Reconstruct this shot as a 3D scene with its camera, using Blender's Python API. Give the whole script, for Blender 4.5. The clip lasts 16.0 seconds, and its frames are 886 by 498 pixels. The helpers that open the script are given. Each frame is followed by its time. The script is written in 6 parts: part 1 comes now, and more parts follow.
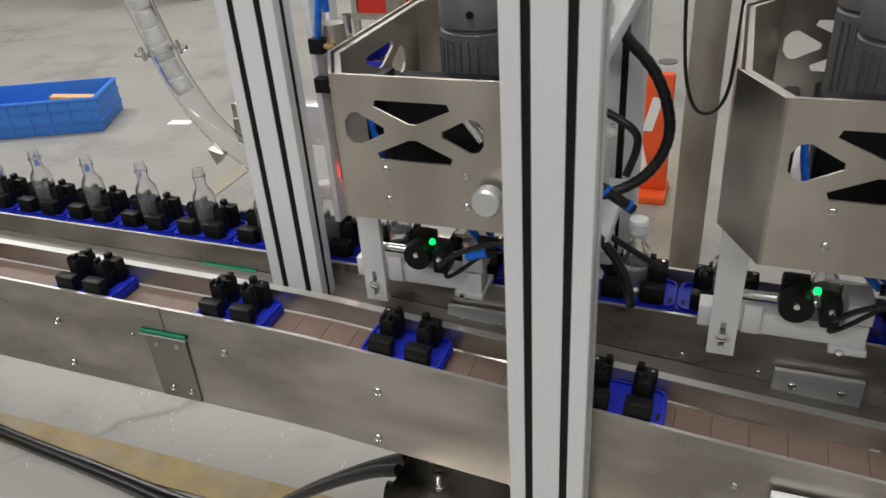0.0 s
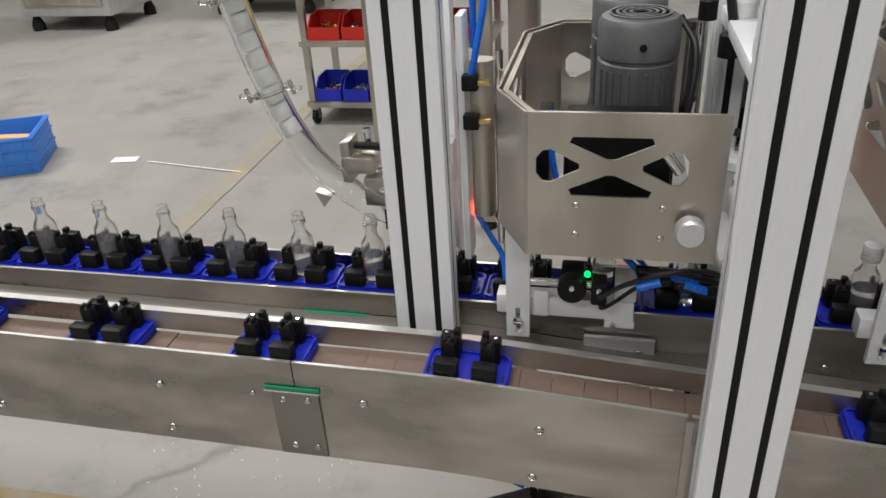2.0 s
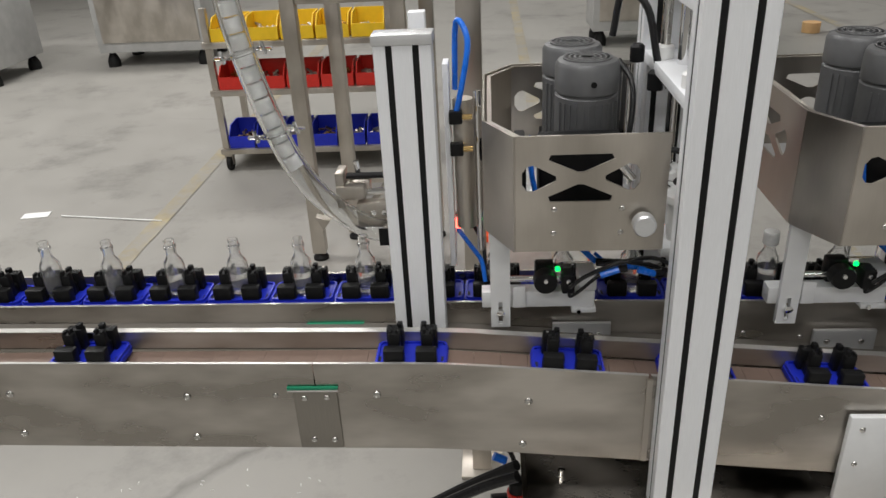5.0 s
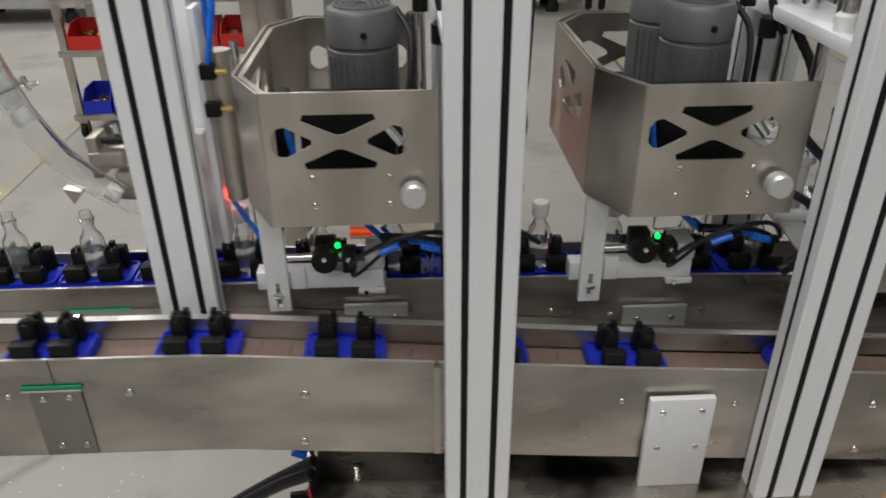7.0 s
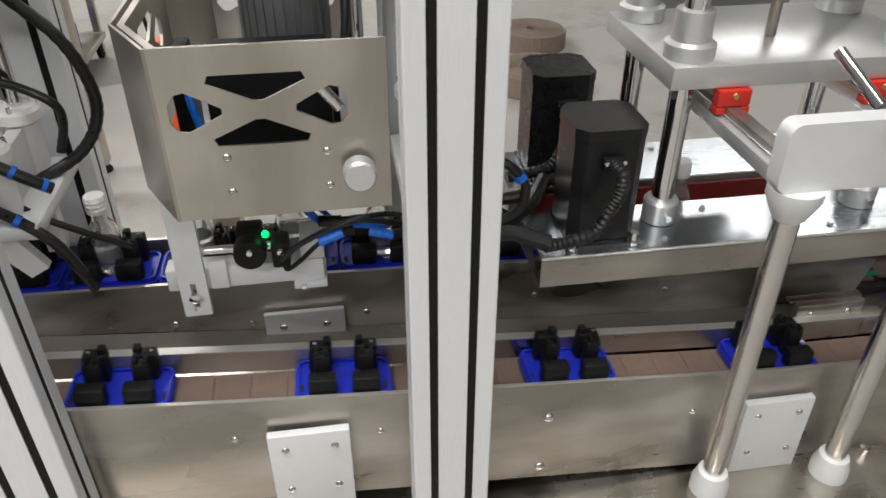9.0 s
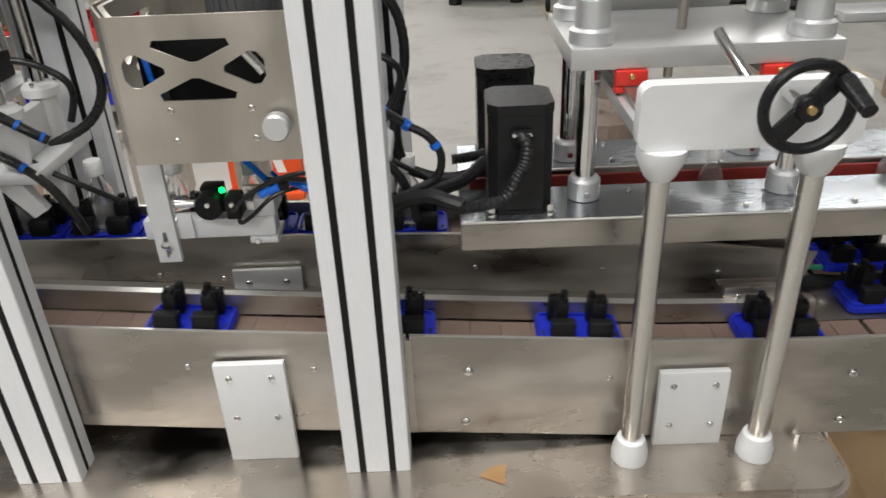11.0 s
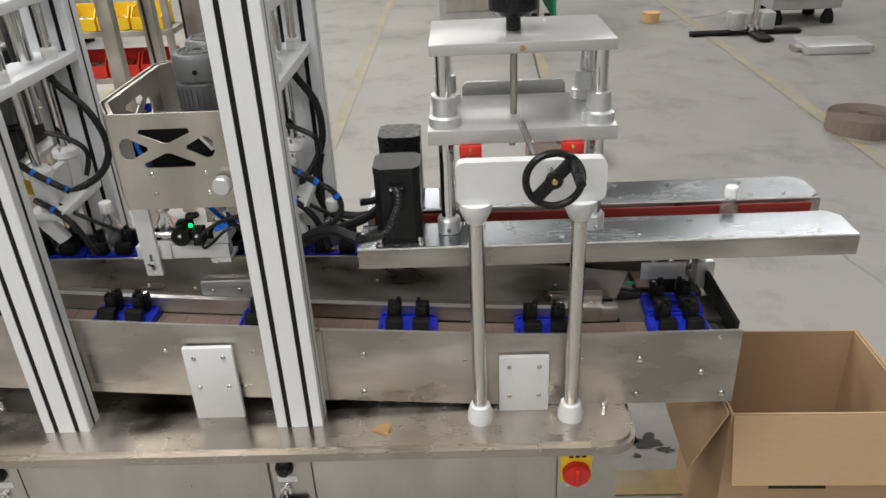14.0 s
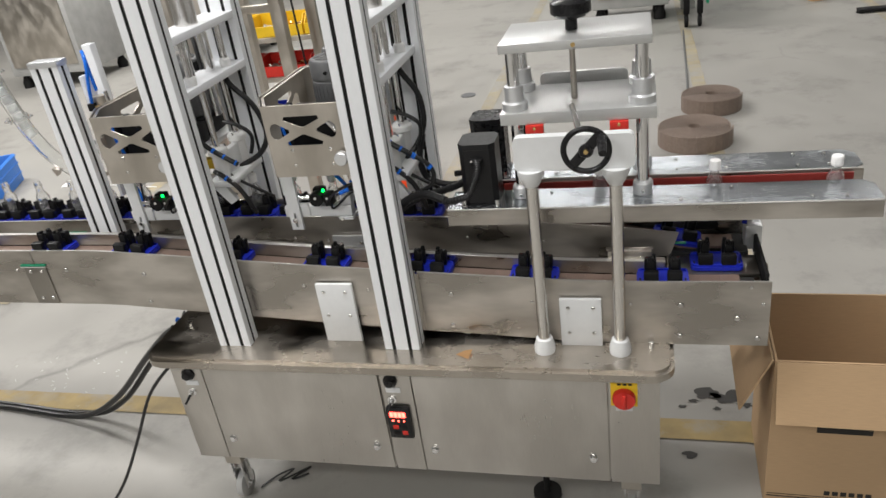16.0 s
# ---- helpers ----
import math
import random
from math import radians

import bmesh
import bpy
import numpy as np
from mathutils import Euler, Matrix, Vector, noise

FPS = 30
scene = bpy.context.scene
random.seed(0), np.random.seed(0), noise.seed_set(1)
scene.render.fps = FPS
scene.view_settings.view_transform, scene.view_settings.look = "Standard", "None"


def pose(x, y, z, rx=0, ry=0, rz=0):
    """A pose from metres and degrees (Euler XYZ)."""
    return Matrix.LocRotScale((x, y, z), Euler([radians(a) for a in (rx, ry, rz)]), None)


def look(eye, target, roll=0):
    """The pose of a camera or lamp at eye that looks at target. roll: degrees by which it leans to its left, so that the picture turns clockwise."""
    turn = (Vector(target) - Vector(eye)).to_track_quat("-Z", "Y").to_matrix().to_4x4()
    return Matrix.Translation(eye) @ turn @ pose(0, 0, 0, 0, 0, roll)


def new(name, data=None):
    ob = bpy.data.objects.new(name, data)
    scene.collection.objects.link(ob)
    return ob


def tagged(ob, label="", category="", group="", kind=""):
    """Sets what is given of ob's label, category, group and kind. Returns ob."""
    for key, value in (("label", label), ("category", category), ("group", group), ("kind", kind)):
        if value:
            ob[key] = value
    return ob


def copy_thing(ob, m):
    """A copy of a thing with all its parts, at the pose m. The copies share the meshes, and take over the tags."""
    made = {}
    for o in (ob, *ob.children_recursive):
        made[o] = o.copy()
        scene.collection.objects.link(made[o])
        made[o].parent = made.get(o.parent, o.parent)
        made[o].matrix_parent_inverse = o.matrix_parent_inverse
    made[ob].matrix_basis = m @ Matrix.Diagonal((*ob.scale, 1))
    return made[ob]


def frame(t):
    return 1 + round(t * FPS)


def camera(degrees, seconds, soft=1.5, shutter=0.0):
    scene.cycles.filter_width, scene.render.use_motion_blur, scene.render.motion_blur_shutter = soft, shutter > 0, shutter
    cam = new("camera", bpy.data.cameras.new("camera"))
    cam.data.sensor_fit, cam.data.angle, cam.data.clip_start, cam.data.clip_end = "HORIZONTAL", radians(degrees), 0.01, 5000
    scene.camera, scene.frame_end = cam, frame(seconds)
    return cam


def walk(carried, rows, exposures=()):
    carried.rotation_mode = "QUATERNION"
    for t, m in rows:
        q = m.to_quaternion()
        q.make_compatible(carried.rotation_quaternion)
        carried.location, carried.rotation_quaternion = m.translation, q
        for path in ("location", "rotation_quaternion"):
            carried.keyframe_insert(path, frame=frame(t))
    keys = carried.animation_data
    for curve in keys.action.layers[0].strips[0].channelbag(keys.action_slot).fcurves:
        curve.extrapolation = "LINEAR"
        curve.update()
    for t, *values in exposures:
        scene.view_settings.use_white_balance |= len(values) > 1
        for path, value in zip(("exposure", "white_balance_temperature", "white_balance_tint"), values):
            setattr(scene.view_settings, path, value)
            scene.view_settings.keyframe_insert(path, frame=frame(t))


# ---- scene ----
cam = camera(60.6, 16.0, shutter=0.3)

PATH = [
    (0, (-0.108, -0.595, 1.254), (-0.759, 1.003, 0.244), -4.2),
    (0.5, (-0.197, -0.62, 1.259), (-0.781, 1.008, 0.254), -3.3),
    (1, (-0.295, -0.676, 1.283), (-0.8, 0.982, 0.285), -3.3),
    (1.5, (-0.344, -0.695, 1.276), (-0.81, 0.985, 0.296), -3.4),
    (2, (-0.39, -0.653, 1.28), (-0.805, 1.041, 0.301), -3.6),
    (2.5, (-0.446, -0.644, 1.275), (-0.741, 1.076, 0.297), -2.3),
    (3, (-0.526, -0.734, 1.273), (-0.628, 0.996, 0.274), -2.4),
    (3.5, (-0.553, -0.811, 1.298), (-0.595, 0.928, 0.311), -2.1),
    (4, (-0.502, -0.839, 1.323), (-0.569, 0.927, 0.387), -2.6),
    (4.2, (-0.483, -0.841, 1.33), (-0.628, 0.93, 0.412), -3.3),
    (6.3, (-0.522, -0.836, 1.321), (-0.547, 0.954, 0.428), -1.1),
    (6.5, (-0.458, -0.811, 1.316), (-0.433, 0.972, 0.411), -1.2),
    (7, (-0.315, -0.732, 1.275), (-0.231, 1.014, 0.304), -0.4),
    (7.5, (-0.209, -0.651, 1.251), (-0.051, 1.031, 0.179), 0.2),
    (8, (-0.115, -0.556, 1.234), (0.157, 1.093, 0.136), 0.9),
    (8.1, (-0.095, -0.546, 1.231), (0.183, 1.101, 0.131), 0.6),
    (8.5, (-0.019, -0.536, 1.235), (0.28, 1.093, 0.113), 0.2),
    (8.6, (0.002, -0.55, 1.231), (0.306, 1.089, 0.126), -0.1),
    (8.7, (0.024, -0.552, 1.235), (0.32, 1.081, 0.119), -0.0),
    (10.8, (0.24, -0.718, 1.181), (0.223, 1.031, 0.212), -2.7),
    (11, (0.271, -0.724, 1.183), (0.251, 1.029, 0.22), -2.5),
    (11.5, (0.365, -0.747, 1.202), (0.338, 1.018, 0.261), -2.0),
    (12, (0.426, -0.759, 1.226), (0.403, 1.015, 0.303), -1.5),
    (12.5, (0.458, -0.784, 1.253), (0.444, 0.999, 0.346), -1.1),
    (13, (0.484, -0.851, 1.315), (0.456, 0.934, 0.413), -1.0),
    (13.5, (0.489, -0.953, 1.352), (0.439, 0.827, 0.442), -2.0),
    (14, (0.468, -1.048, 1.364), (0.407, 0.722, 0.435), -2.7),
    (14.5, (0.523, -1.094, 1.386), (0.385, 0.662, 0.44), -4.2),
    (15, (0.639, -1.154, 1.404), (0.239, 0.551, 0.438), -7.2),
    (15.5, (0.681, -1.224, 1.426), (0.194, 0.458, 0.459), -8.2),
    (16, (0.681, -1.332, 1.439), (0.177, 0.374, 0.524), -8.4),
]
walk(cam, [(t, look(eye, target, roll)) for t, eye, target, roll in PATH],
     [(0, -0.33), (2.0, -0.27), (4.2, -0.25), (6.5, -0.44), (7.1, -0.38), (7.5, -0.26), (8.5, 0.03), (11.0, 0.27), (12.5, 0.22), (14.5, 0.14), (16.0, 0.20)])

# ---- light ----
world = bpy.data.worlds.new("hall_air")
scene.world = world
world.use_nodes = True
world.node_tree.nodes["Background"].inputs[0].default_value = (0.9, 0.95, 1.0, 1)
world.node_tree.nodes["Background"].inputs[1].default_value = 0.05
scene.view_settings.exposure = 0.0
# Unseen overhead lamps; those at y -5.2 and 10.5 are added as fill.
LAMPS = [(-4.7, 2.2, 275), (-0.6, -0.7, 160), (-2.6, 6.0, 215), (4.7, 6.2, 145), (-2.6, -4.2, 150), (2.0, -5.2, 90), (0.0, 10.5, 110)]
for lx, ly, power in LAMPS:
    ld = bpy.data.lights.new("hall_lamp", "AREA")
    ld.shape, ld.size, ld.size_y, ld.energy, ld.color = "RECTANGLE", 3.2, 0.9, power, (1.0, 0.985, 0.965)
    lo = new("hall_lamp", ld)
    lo.matrix_world = pose(lx, ly, 4.9)

# ---- materials ----


def mat(name, color, rough=0.5, metal=0.0, noise_scale=30.0, vary=0.15, bump=0.0, stretch=(1, 1, 1), trans=0.0, ior=1.45,
        emit=None, strength=0.0, coat=0.0, rough_vary=0.1, big=3.0, island=0.0):
    m = bpy.data.materials.new(name)
    m.use_nodes = True
    nt = m.node_tree
    b = nt.nodes["Principled BSDF"]
    b.inputs["Metallic"].default_value = metal
    b.inputs["IOR"].default_value = ior
    b.inputs["Transmission Weight"].default_value = trans
    b.inputs["Coat Weight"].default_value = coat
    if emit:
        b.inputs["Emission Color"].default_value = (*emit, 1)
        b.inputs["Emission Strength"].default_value = strength
    tc = nt.nodes.new("ShaderNodeTexCoord")
    mp = nt.nodes.new("ShaderNodeMapping")
    mp.inputs["Scale"].default_value = stretch
    nt.links.new(tc.outputs["Object"], mp.inputs["Vector"])
    fine = nt.nodes.new("ShaderNodeTexNoise")
    fine.inputs["Scale"].default_value = noise_scale
    fine.inputs["Detail"].default_value = 6
    nt.links.new(mp.outputs[0], fine.inputs["Vector"])
    wide = nt.nodes.new("ShaderNodeTexNoise")
    wide.inputs["Scale"].default_value = big
    wide.inputs["Detail"].default_value = 4
    nt.links.new(tc.outputs["Object"], wide.inputs["Vector"])
    add = nt.nodes.new("ShaderNodeMath")
    add.operation = "ADD"
    nt.links.new(fine.outputs[0], add.inputs[0])
    nt.links.new(wide.outputs[0], add.inputs[1])
    src = add.outputs[0]
    if island:
        info = nt.nodes.new("ShaderNodeObjectInfo")
        ma = nt.nodes.new("ShaderNodeMath")
        ma.operation = "MULTIPLY_ADD"
        ma.inputs[1].default_value = island
        nt.links.new(info.outputs["Random"], ma.inputs[0])
        nt.links.new(src, ma.inputs[2])
        src = ma.outputs[0]
    ramp = nt.nodes.new("ShaderNodeMapRange")
    ramp.inputs["From Min"].default_value = 0.6
    ramp.inputs["From Max"].default_value = 1.4
    ramp.inputs["To Min"].default_value = 1 - vary
    ramp.inputs["To Max"].default_value = 1 + vary
    nt.links.new(src, ramp.inputs[0])
    mul = nt.nodes.new("ShaderNodeVectorMath")
    mul.operation = "SCALE"
    mul.inputs[0].default_value = color
    nt.links.new(ramp.outputs[0], mul.inputs["Scale"])
    nt.links.new(mul.outputs[0], b.inputs["Base Color"])
    rr = nt.nodes.new("ShaderNodeMapRange")
    rr.inputs["From Min"].default_value = 0.6
    rr.inputs["From Max"].default_value = 1.4
    rr.inputs["To Min"].default_value = max(0.02, rough - rough_vary)
    rr.inputs["To Max"].default_value = min(1, rough + rough_vary)
    nt.links.new(add.outputs[0], rr.inputs[0])
    nt.links.new(rr.outputs[0], b.inputs["Roughness"])
    if bump:
        bp = nt.nodes.new("ShaderNodeBump")
        bp.inputs["Strength"].default_value = bump
        bp.inputs["Distance"].default_value = 0.001
        nt.links.new(fine.outputs[0], bp.inputs["Height"])
        nt.links.new(bp.outputs[0], b.inputs["Normal"])
    return m


def smudged(m, amount=0.22, pale=0.25, scale=(3.5, 9.0, 9.0)):
    """Hazy wiped patches and fine rubbed streaks that dull the metal."""
    nt = m.node_tree
    b = nt.nodes["Principled BSDF"]
    tc = nt.nodes.new("ShaderNodeTexCoord")
    mp = nt.nodes.new("ShaderNodeMapping")
    mp.inputs["Scale"].default_value = scale
    nt.links.new(tc.outputs["Object"], mp.inputs["Vector"])
    n = nt.nodes.new("ShaderNodeTexNoise")
    n.inputs["Scale"].default_value = 1.6
    n.inputs["Detail"].default_value = 3
    n.inputs["Roughness"].default_value = 0.5
    n.inputs["Distortion"].default_value = 0.0
    nt.links.new(mp.outputs[0], n.inputs["Vector"])
    mr = nt.nodes.new("ShaderNodeMapRange")
    mr.inputs["From Min"].default_value, mr.inputs["From Max"].default_value = 0.40, 0.68
    nt.links.new(n.outputs[0], mr.inputs[0])
    ra = nt.nodes.new("ShaderNodeMath")
    ra.operation = "MULTIPLY_ADD"
    ra.inputs[1].default_value = amount
    nt.links.new(mr.outputs[0], ra.inputs[0])
    nt.links.new(b.inputs["Roughness"].links[0].from_socket, ra.inputs[2])
    nt.links.new(ra.outputs[0], b.inputs["Roughness"])
    ca = nt.nodes.new("ShaderNodeMath")
    ca.operation = "MULTIPLY_ADD"
    ca.inputs[1].default_value, ca.inputs[2].default_value = pale, 1.0 - pale * 0.3
    nt.links.new(mr.outputs[0], ca.inputs[0])
    sc = nt.nodes.new("ShaderNodeVectorMath")
    sc.operation = "SCALE"
    nt.links.new(b.inputs["Base Color"].links[0].from_socket, sc.inputs[0])
    nt.links.new(ca.outputs[0], sc.inputs["Scale"])
    nt.links.new(sc.outputs[0], b.inputs["Base Color"])
    me = nt.nodes.new("ShaderNodeMapRange")
    me.inputs["To Min"].default_value, me.inputs["To Max"].default_value = 1.0, 0.70
    nt.links.new(mr.outputs[0], me.inputs[0])
    nt.links.new(me.outputs[0], b.inputs["Metallic"])
    return m


STEEL = mat("brushed_stainless_steel", (0.415, 0.388, 0.352), 0.25, 1.0, 60, 0.035, 0.0, (0.6, 3, 3), rough_vary=0.02, big=5)
STEEL_V = mat("brushed_stainless_cover", (0.505, 0.468, 0.418), 0.30, 1.0, 70, 0.04, 0.0, (4, 4, 0.5), rough_vary=0.025, big=6)
STEEL_TOP = mat("polished_table_steel", (0.42, 0.385, 0.34), 0.20, 1.0, 40, 0.05, 0.0, (2, 5, 5), rough_vary=0.03, big=6)
DOOR = mat("cabinet_door_steel", (0.55, 0.525, 0.49), 0.32, 1.0, 60, 0.05, 0.0, (5, 5, 0.6), rough_vary=0.08, big=3)
TRAY = mat("bright_tray_steel", (0.43, 0.455, 0.48), 0.22, 1.0, 50, 0.05, 0.0, (1, 5, 5), rough_vary=0.06)
smudged(STEEL, 0.28, 0.46)
smudged(STEEL_V, 0.16, 0.24, (7, 7, 4))
smudged(STEEL_TOP, 0.16, 0.22, (5, 5, 5))
smudged(DOOR, 0.16, 0.22, (5, 5, 2.5))
smudged(TRAY, 0.08, 0.06, (4, 6, 6))
LEG = mat("satin_steel_tube", (0.72, 0.70, 0.67), 0.24, 1.0, 60, 0.06, 0.0, (4, 4, 0.5), rough_vary=0.06)
# Paler steel that stands for the highlights on rail, lip and fold edges.
EDGE = mat("steel_edge_highlight", (0.56, 0.55, 0.525), 0.40, 0.75, 60, 0.10, 0.0, (1, 6, 6), rough_vary=0.08)
FASTENER = mat("zinc_screw", (0.60, 0.59, 0.57), 0.26, 1.0, 60, 0.08)
CHROME = mat("chrome", (0.80, 0.80, 0.80), 0.07, 1.0, 40, 0.03, rough_vary=0.03)
ALU = mat("anodised_aluminium", (0.86, 0.875, 0.90), 0.38, 0.15, 80, 0.10, 0.08, (30, 30, 0.6), rough_vary=0.06)
ALU_PLATE = mat("machined_aluminium_plate", (0.70, 0.71, 0.72), 0.36, 0.65, 90, 0.05, 0.06, (2, 12, 12), rough_vary=0.08)
PLATE = mat("brushed_plate_aluminium", (0.60, 0.605, 0.60), 0.34, 0.6, 90, 0.05, 0.0, (2, 12, 12), rough_vary=0.08)
WHITE_METAL = mat("white_anodised_bracket", (0.74, 0.75, 0.755), 0.45, 0.1, 60, 0.04, 0.03)
BLACK = mat("black_plastic", (0.009, 0.009, 0.0095), 0.45, 0.0, 90, 0.3, 0.15)
BLACK_GLOSS = mat("black_motor_paint", (0.011, 0.011, 0.012), 0.30, 0.0, 90, 0.2, 0.05)
RUBBER = mat("black_rubber", (0.010, 0.010, 0.010), 0.6, 0.0, 120, 0.3, 0.1)
CABLE = mat("black_cable", (0.014, 0.014, 0.015), 0.33, 0.0, 200, 0.2, 0.3)
for dark, spec in ((BLACK, 0.22), (BLACK_GLOSS, 0.35), (RUBBER, 0.25)):
    dark.node_tree.nodes["Principled BSDF"].inputs["Specular IOR Level"].default_value = spec
BLUE = mat("blue_plastic", (0.012, 0.026, 0.46), 0.42, 0.0, 60, 0.15, 0.05)
BLUE_HOSE = mat("blue_air_hose", (0.01, 0.16, 0.75), 0.3, 0.0, 60, 0.1)
CRATE = mat("light_blue_crate", (0.05, 0.22, 0.68), 0.45, 0.0, 40, 0.12, 0.1)
CHAIN = mat("brown_chain_plastic", (0.165, 0.115, 0.092), 0.5, 0.0, 80, 0.15, 0.1, island=0.25)
MOTOR = mat("dark_grey_motor", (0.15, 0.152, 0.155), 0.42, 0.4, 80, 0.12, 0.1)
GLASS = mat("clear_glass", (0.99, 0.995, 0.995), 0.05, 0.0, 20, 0.0, trans=0.95, ior=1.45, rough_vary=0.0)
LIQUID = mat("clear_liquid", (0.95, 0.96, 0.98), 0.04, 0.0, 20, 0.0, trans=0.95, ior=1.33, rough_vary=0.0)
ACRYL = mat("clear_acrylic_tube", (0.96, 0.97, 0.97), 0.06, 0.0, 20, 0.0, trans=1.0, ior=1.2, rough_vary=0.02)
CAPM = mat("white_cap_plastic", (0.85, 0.85, 0.84), 0.4, 0.0, 60, 0.03)
RED = mat("red_plastic", (0.62, 0.03, 0.02), 0.4, 0.0, 60, 0.12)
BELT = mat("red_brown_belt", (0.20, 0.02, 0.015), 0.55, 0.0, 90, 0.15, 0.1)
ORANGE = mat("orange_barrier_plastic", (0.85, 0.11, 0.025), 0.5, 0.0, 30, 0.12)
YELLOW = mat("yellow_plastic", (0.85, 0.55, 0.02), 0.45, 0.0, 30, 0.1)
CARD = mat("corrugated_cardboard", (0.45, 0.305, 0.175), 0.8, 0.0, 40, 0.10, 0.2, (1, 1, 12))
INK = mat("black_print", (0.02, 0.018, 0.016), 0.7, 0.0, 60, 0.2)
# Near-black colour that stands for the shade in gaps and slots.
SEAM = mat("gap_shade_black", (0.02, 0.02, 0.02), 0.8)
BRASS = mat("brass_fitting", (0.7, 0.5, 0.22), 0.25, 1.0, 60, 0.08)
SCREEN = mat("red_led_digits", (0.3, 0.01, 0.01), 0.4, emit=(1.0, 0.06, 0.04), strength=11.0)
GREEN_LED = mat("green_led", (0.0, 0.3, 0.05), 0.4, emit=(0.0, 1.0, 0.10), strength=4.0)
GREEN = mat("green_tape", (0.01, 0.25, 0.13), 0.5)
FARGREY = mat("grey_painted_machine", (0.45, 0.45, 0.44), 0.5, 0.2, 12, 0.15)
WALLM = mat("painted_hall_wall", (0.74, 0.74, 0.72), 0.8, 0.0, 8, 0.06)
CEILM = mat("hall_ceiling", (0.74, 0.74, 0.74), 0.8, 0.0, 8, 0.08)
TAN = mat("tan_plastic", (0.68, 0.42, 0.20), 0.6)
COIL = mat("worn_chain_plastic", (0.21, 0.16, 0.13), 0.55, 0.0, 80, 0.2, 0.1)
LINE_PALE = mat("faded_yellow_floor_paint", (0.33, 0.275, 0.165), 0.6, 0.0, 14, 0.35, 0.05)
LINE = mat("worn_yellow_floor_paint", (0.31, 0.23, 0.10), 0.6, 0.0, 14, 0.4, 0.05)


def worn_off(m, low, high, most):
    """Lets bare concrete come through the paint in patches."""
    nt = m.node_tree
    b = nt.nodes["Principled BSDF"]
    tc = nt.nodes.new("ShaderNodeTexCoord")
    n = nt.nodes.new("ShaderNodeTexNoise")
    n.inputs["Scale"].default_value, n.inputs["Detail"].default_value, n.inputs["Roughness"].default_value = 5.0, 8, 0.7
    nt.links.new(tc.outputs["Object"], n.inputs["Vector"])
    mr = nt.nodes.new("ShaderNodeMapRange")
    mr.inputs["From Min"].default_value, mr.inputs["From Max"].default_value = low, high
    mr.inputs["To Max"].default_value = most
    nt.links.new(n.outputs[0], mr.inputs[0])
    mix = nt.nodes.new("ShaderNodeMix")
    mix.data_type = "RGBA"
    nt.links.new(mr.outputs[0], mix.inputs[0])
    nt.links.new(b.inputs["Base Color"].links[0].from_socket, mix.inputs[6])
    mix.inputs[7].default_value = (0.290, 0.279, 0.256, 1)
    nt.links.new(mix.outputs[2], b.inputs["Base Color"])


worn_off(LINE, 0.50, 0.68, 0.85)
worn_off(LINE_PALE, 0.36, 0.60, 0.95)


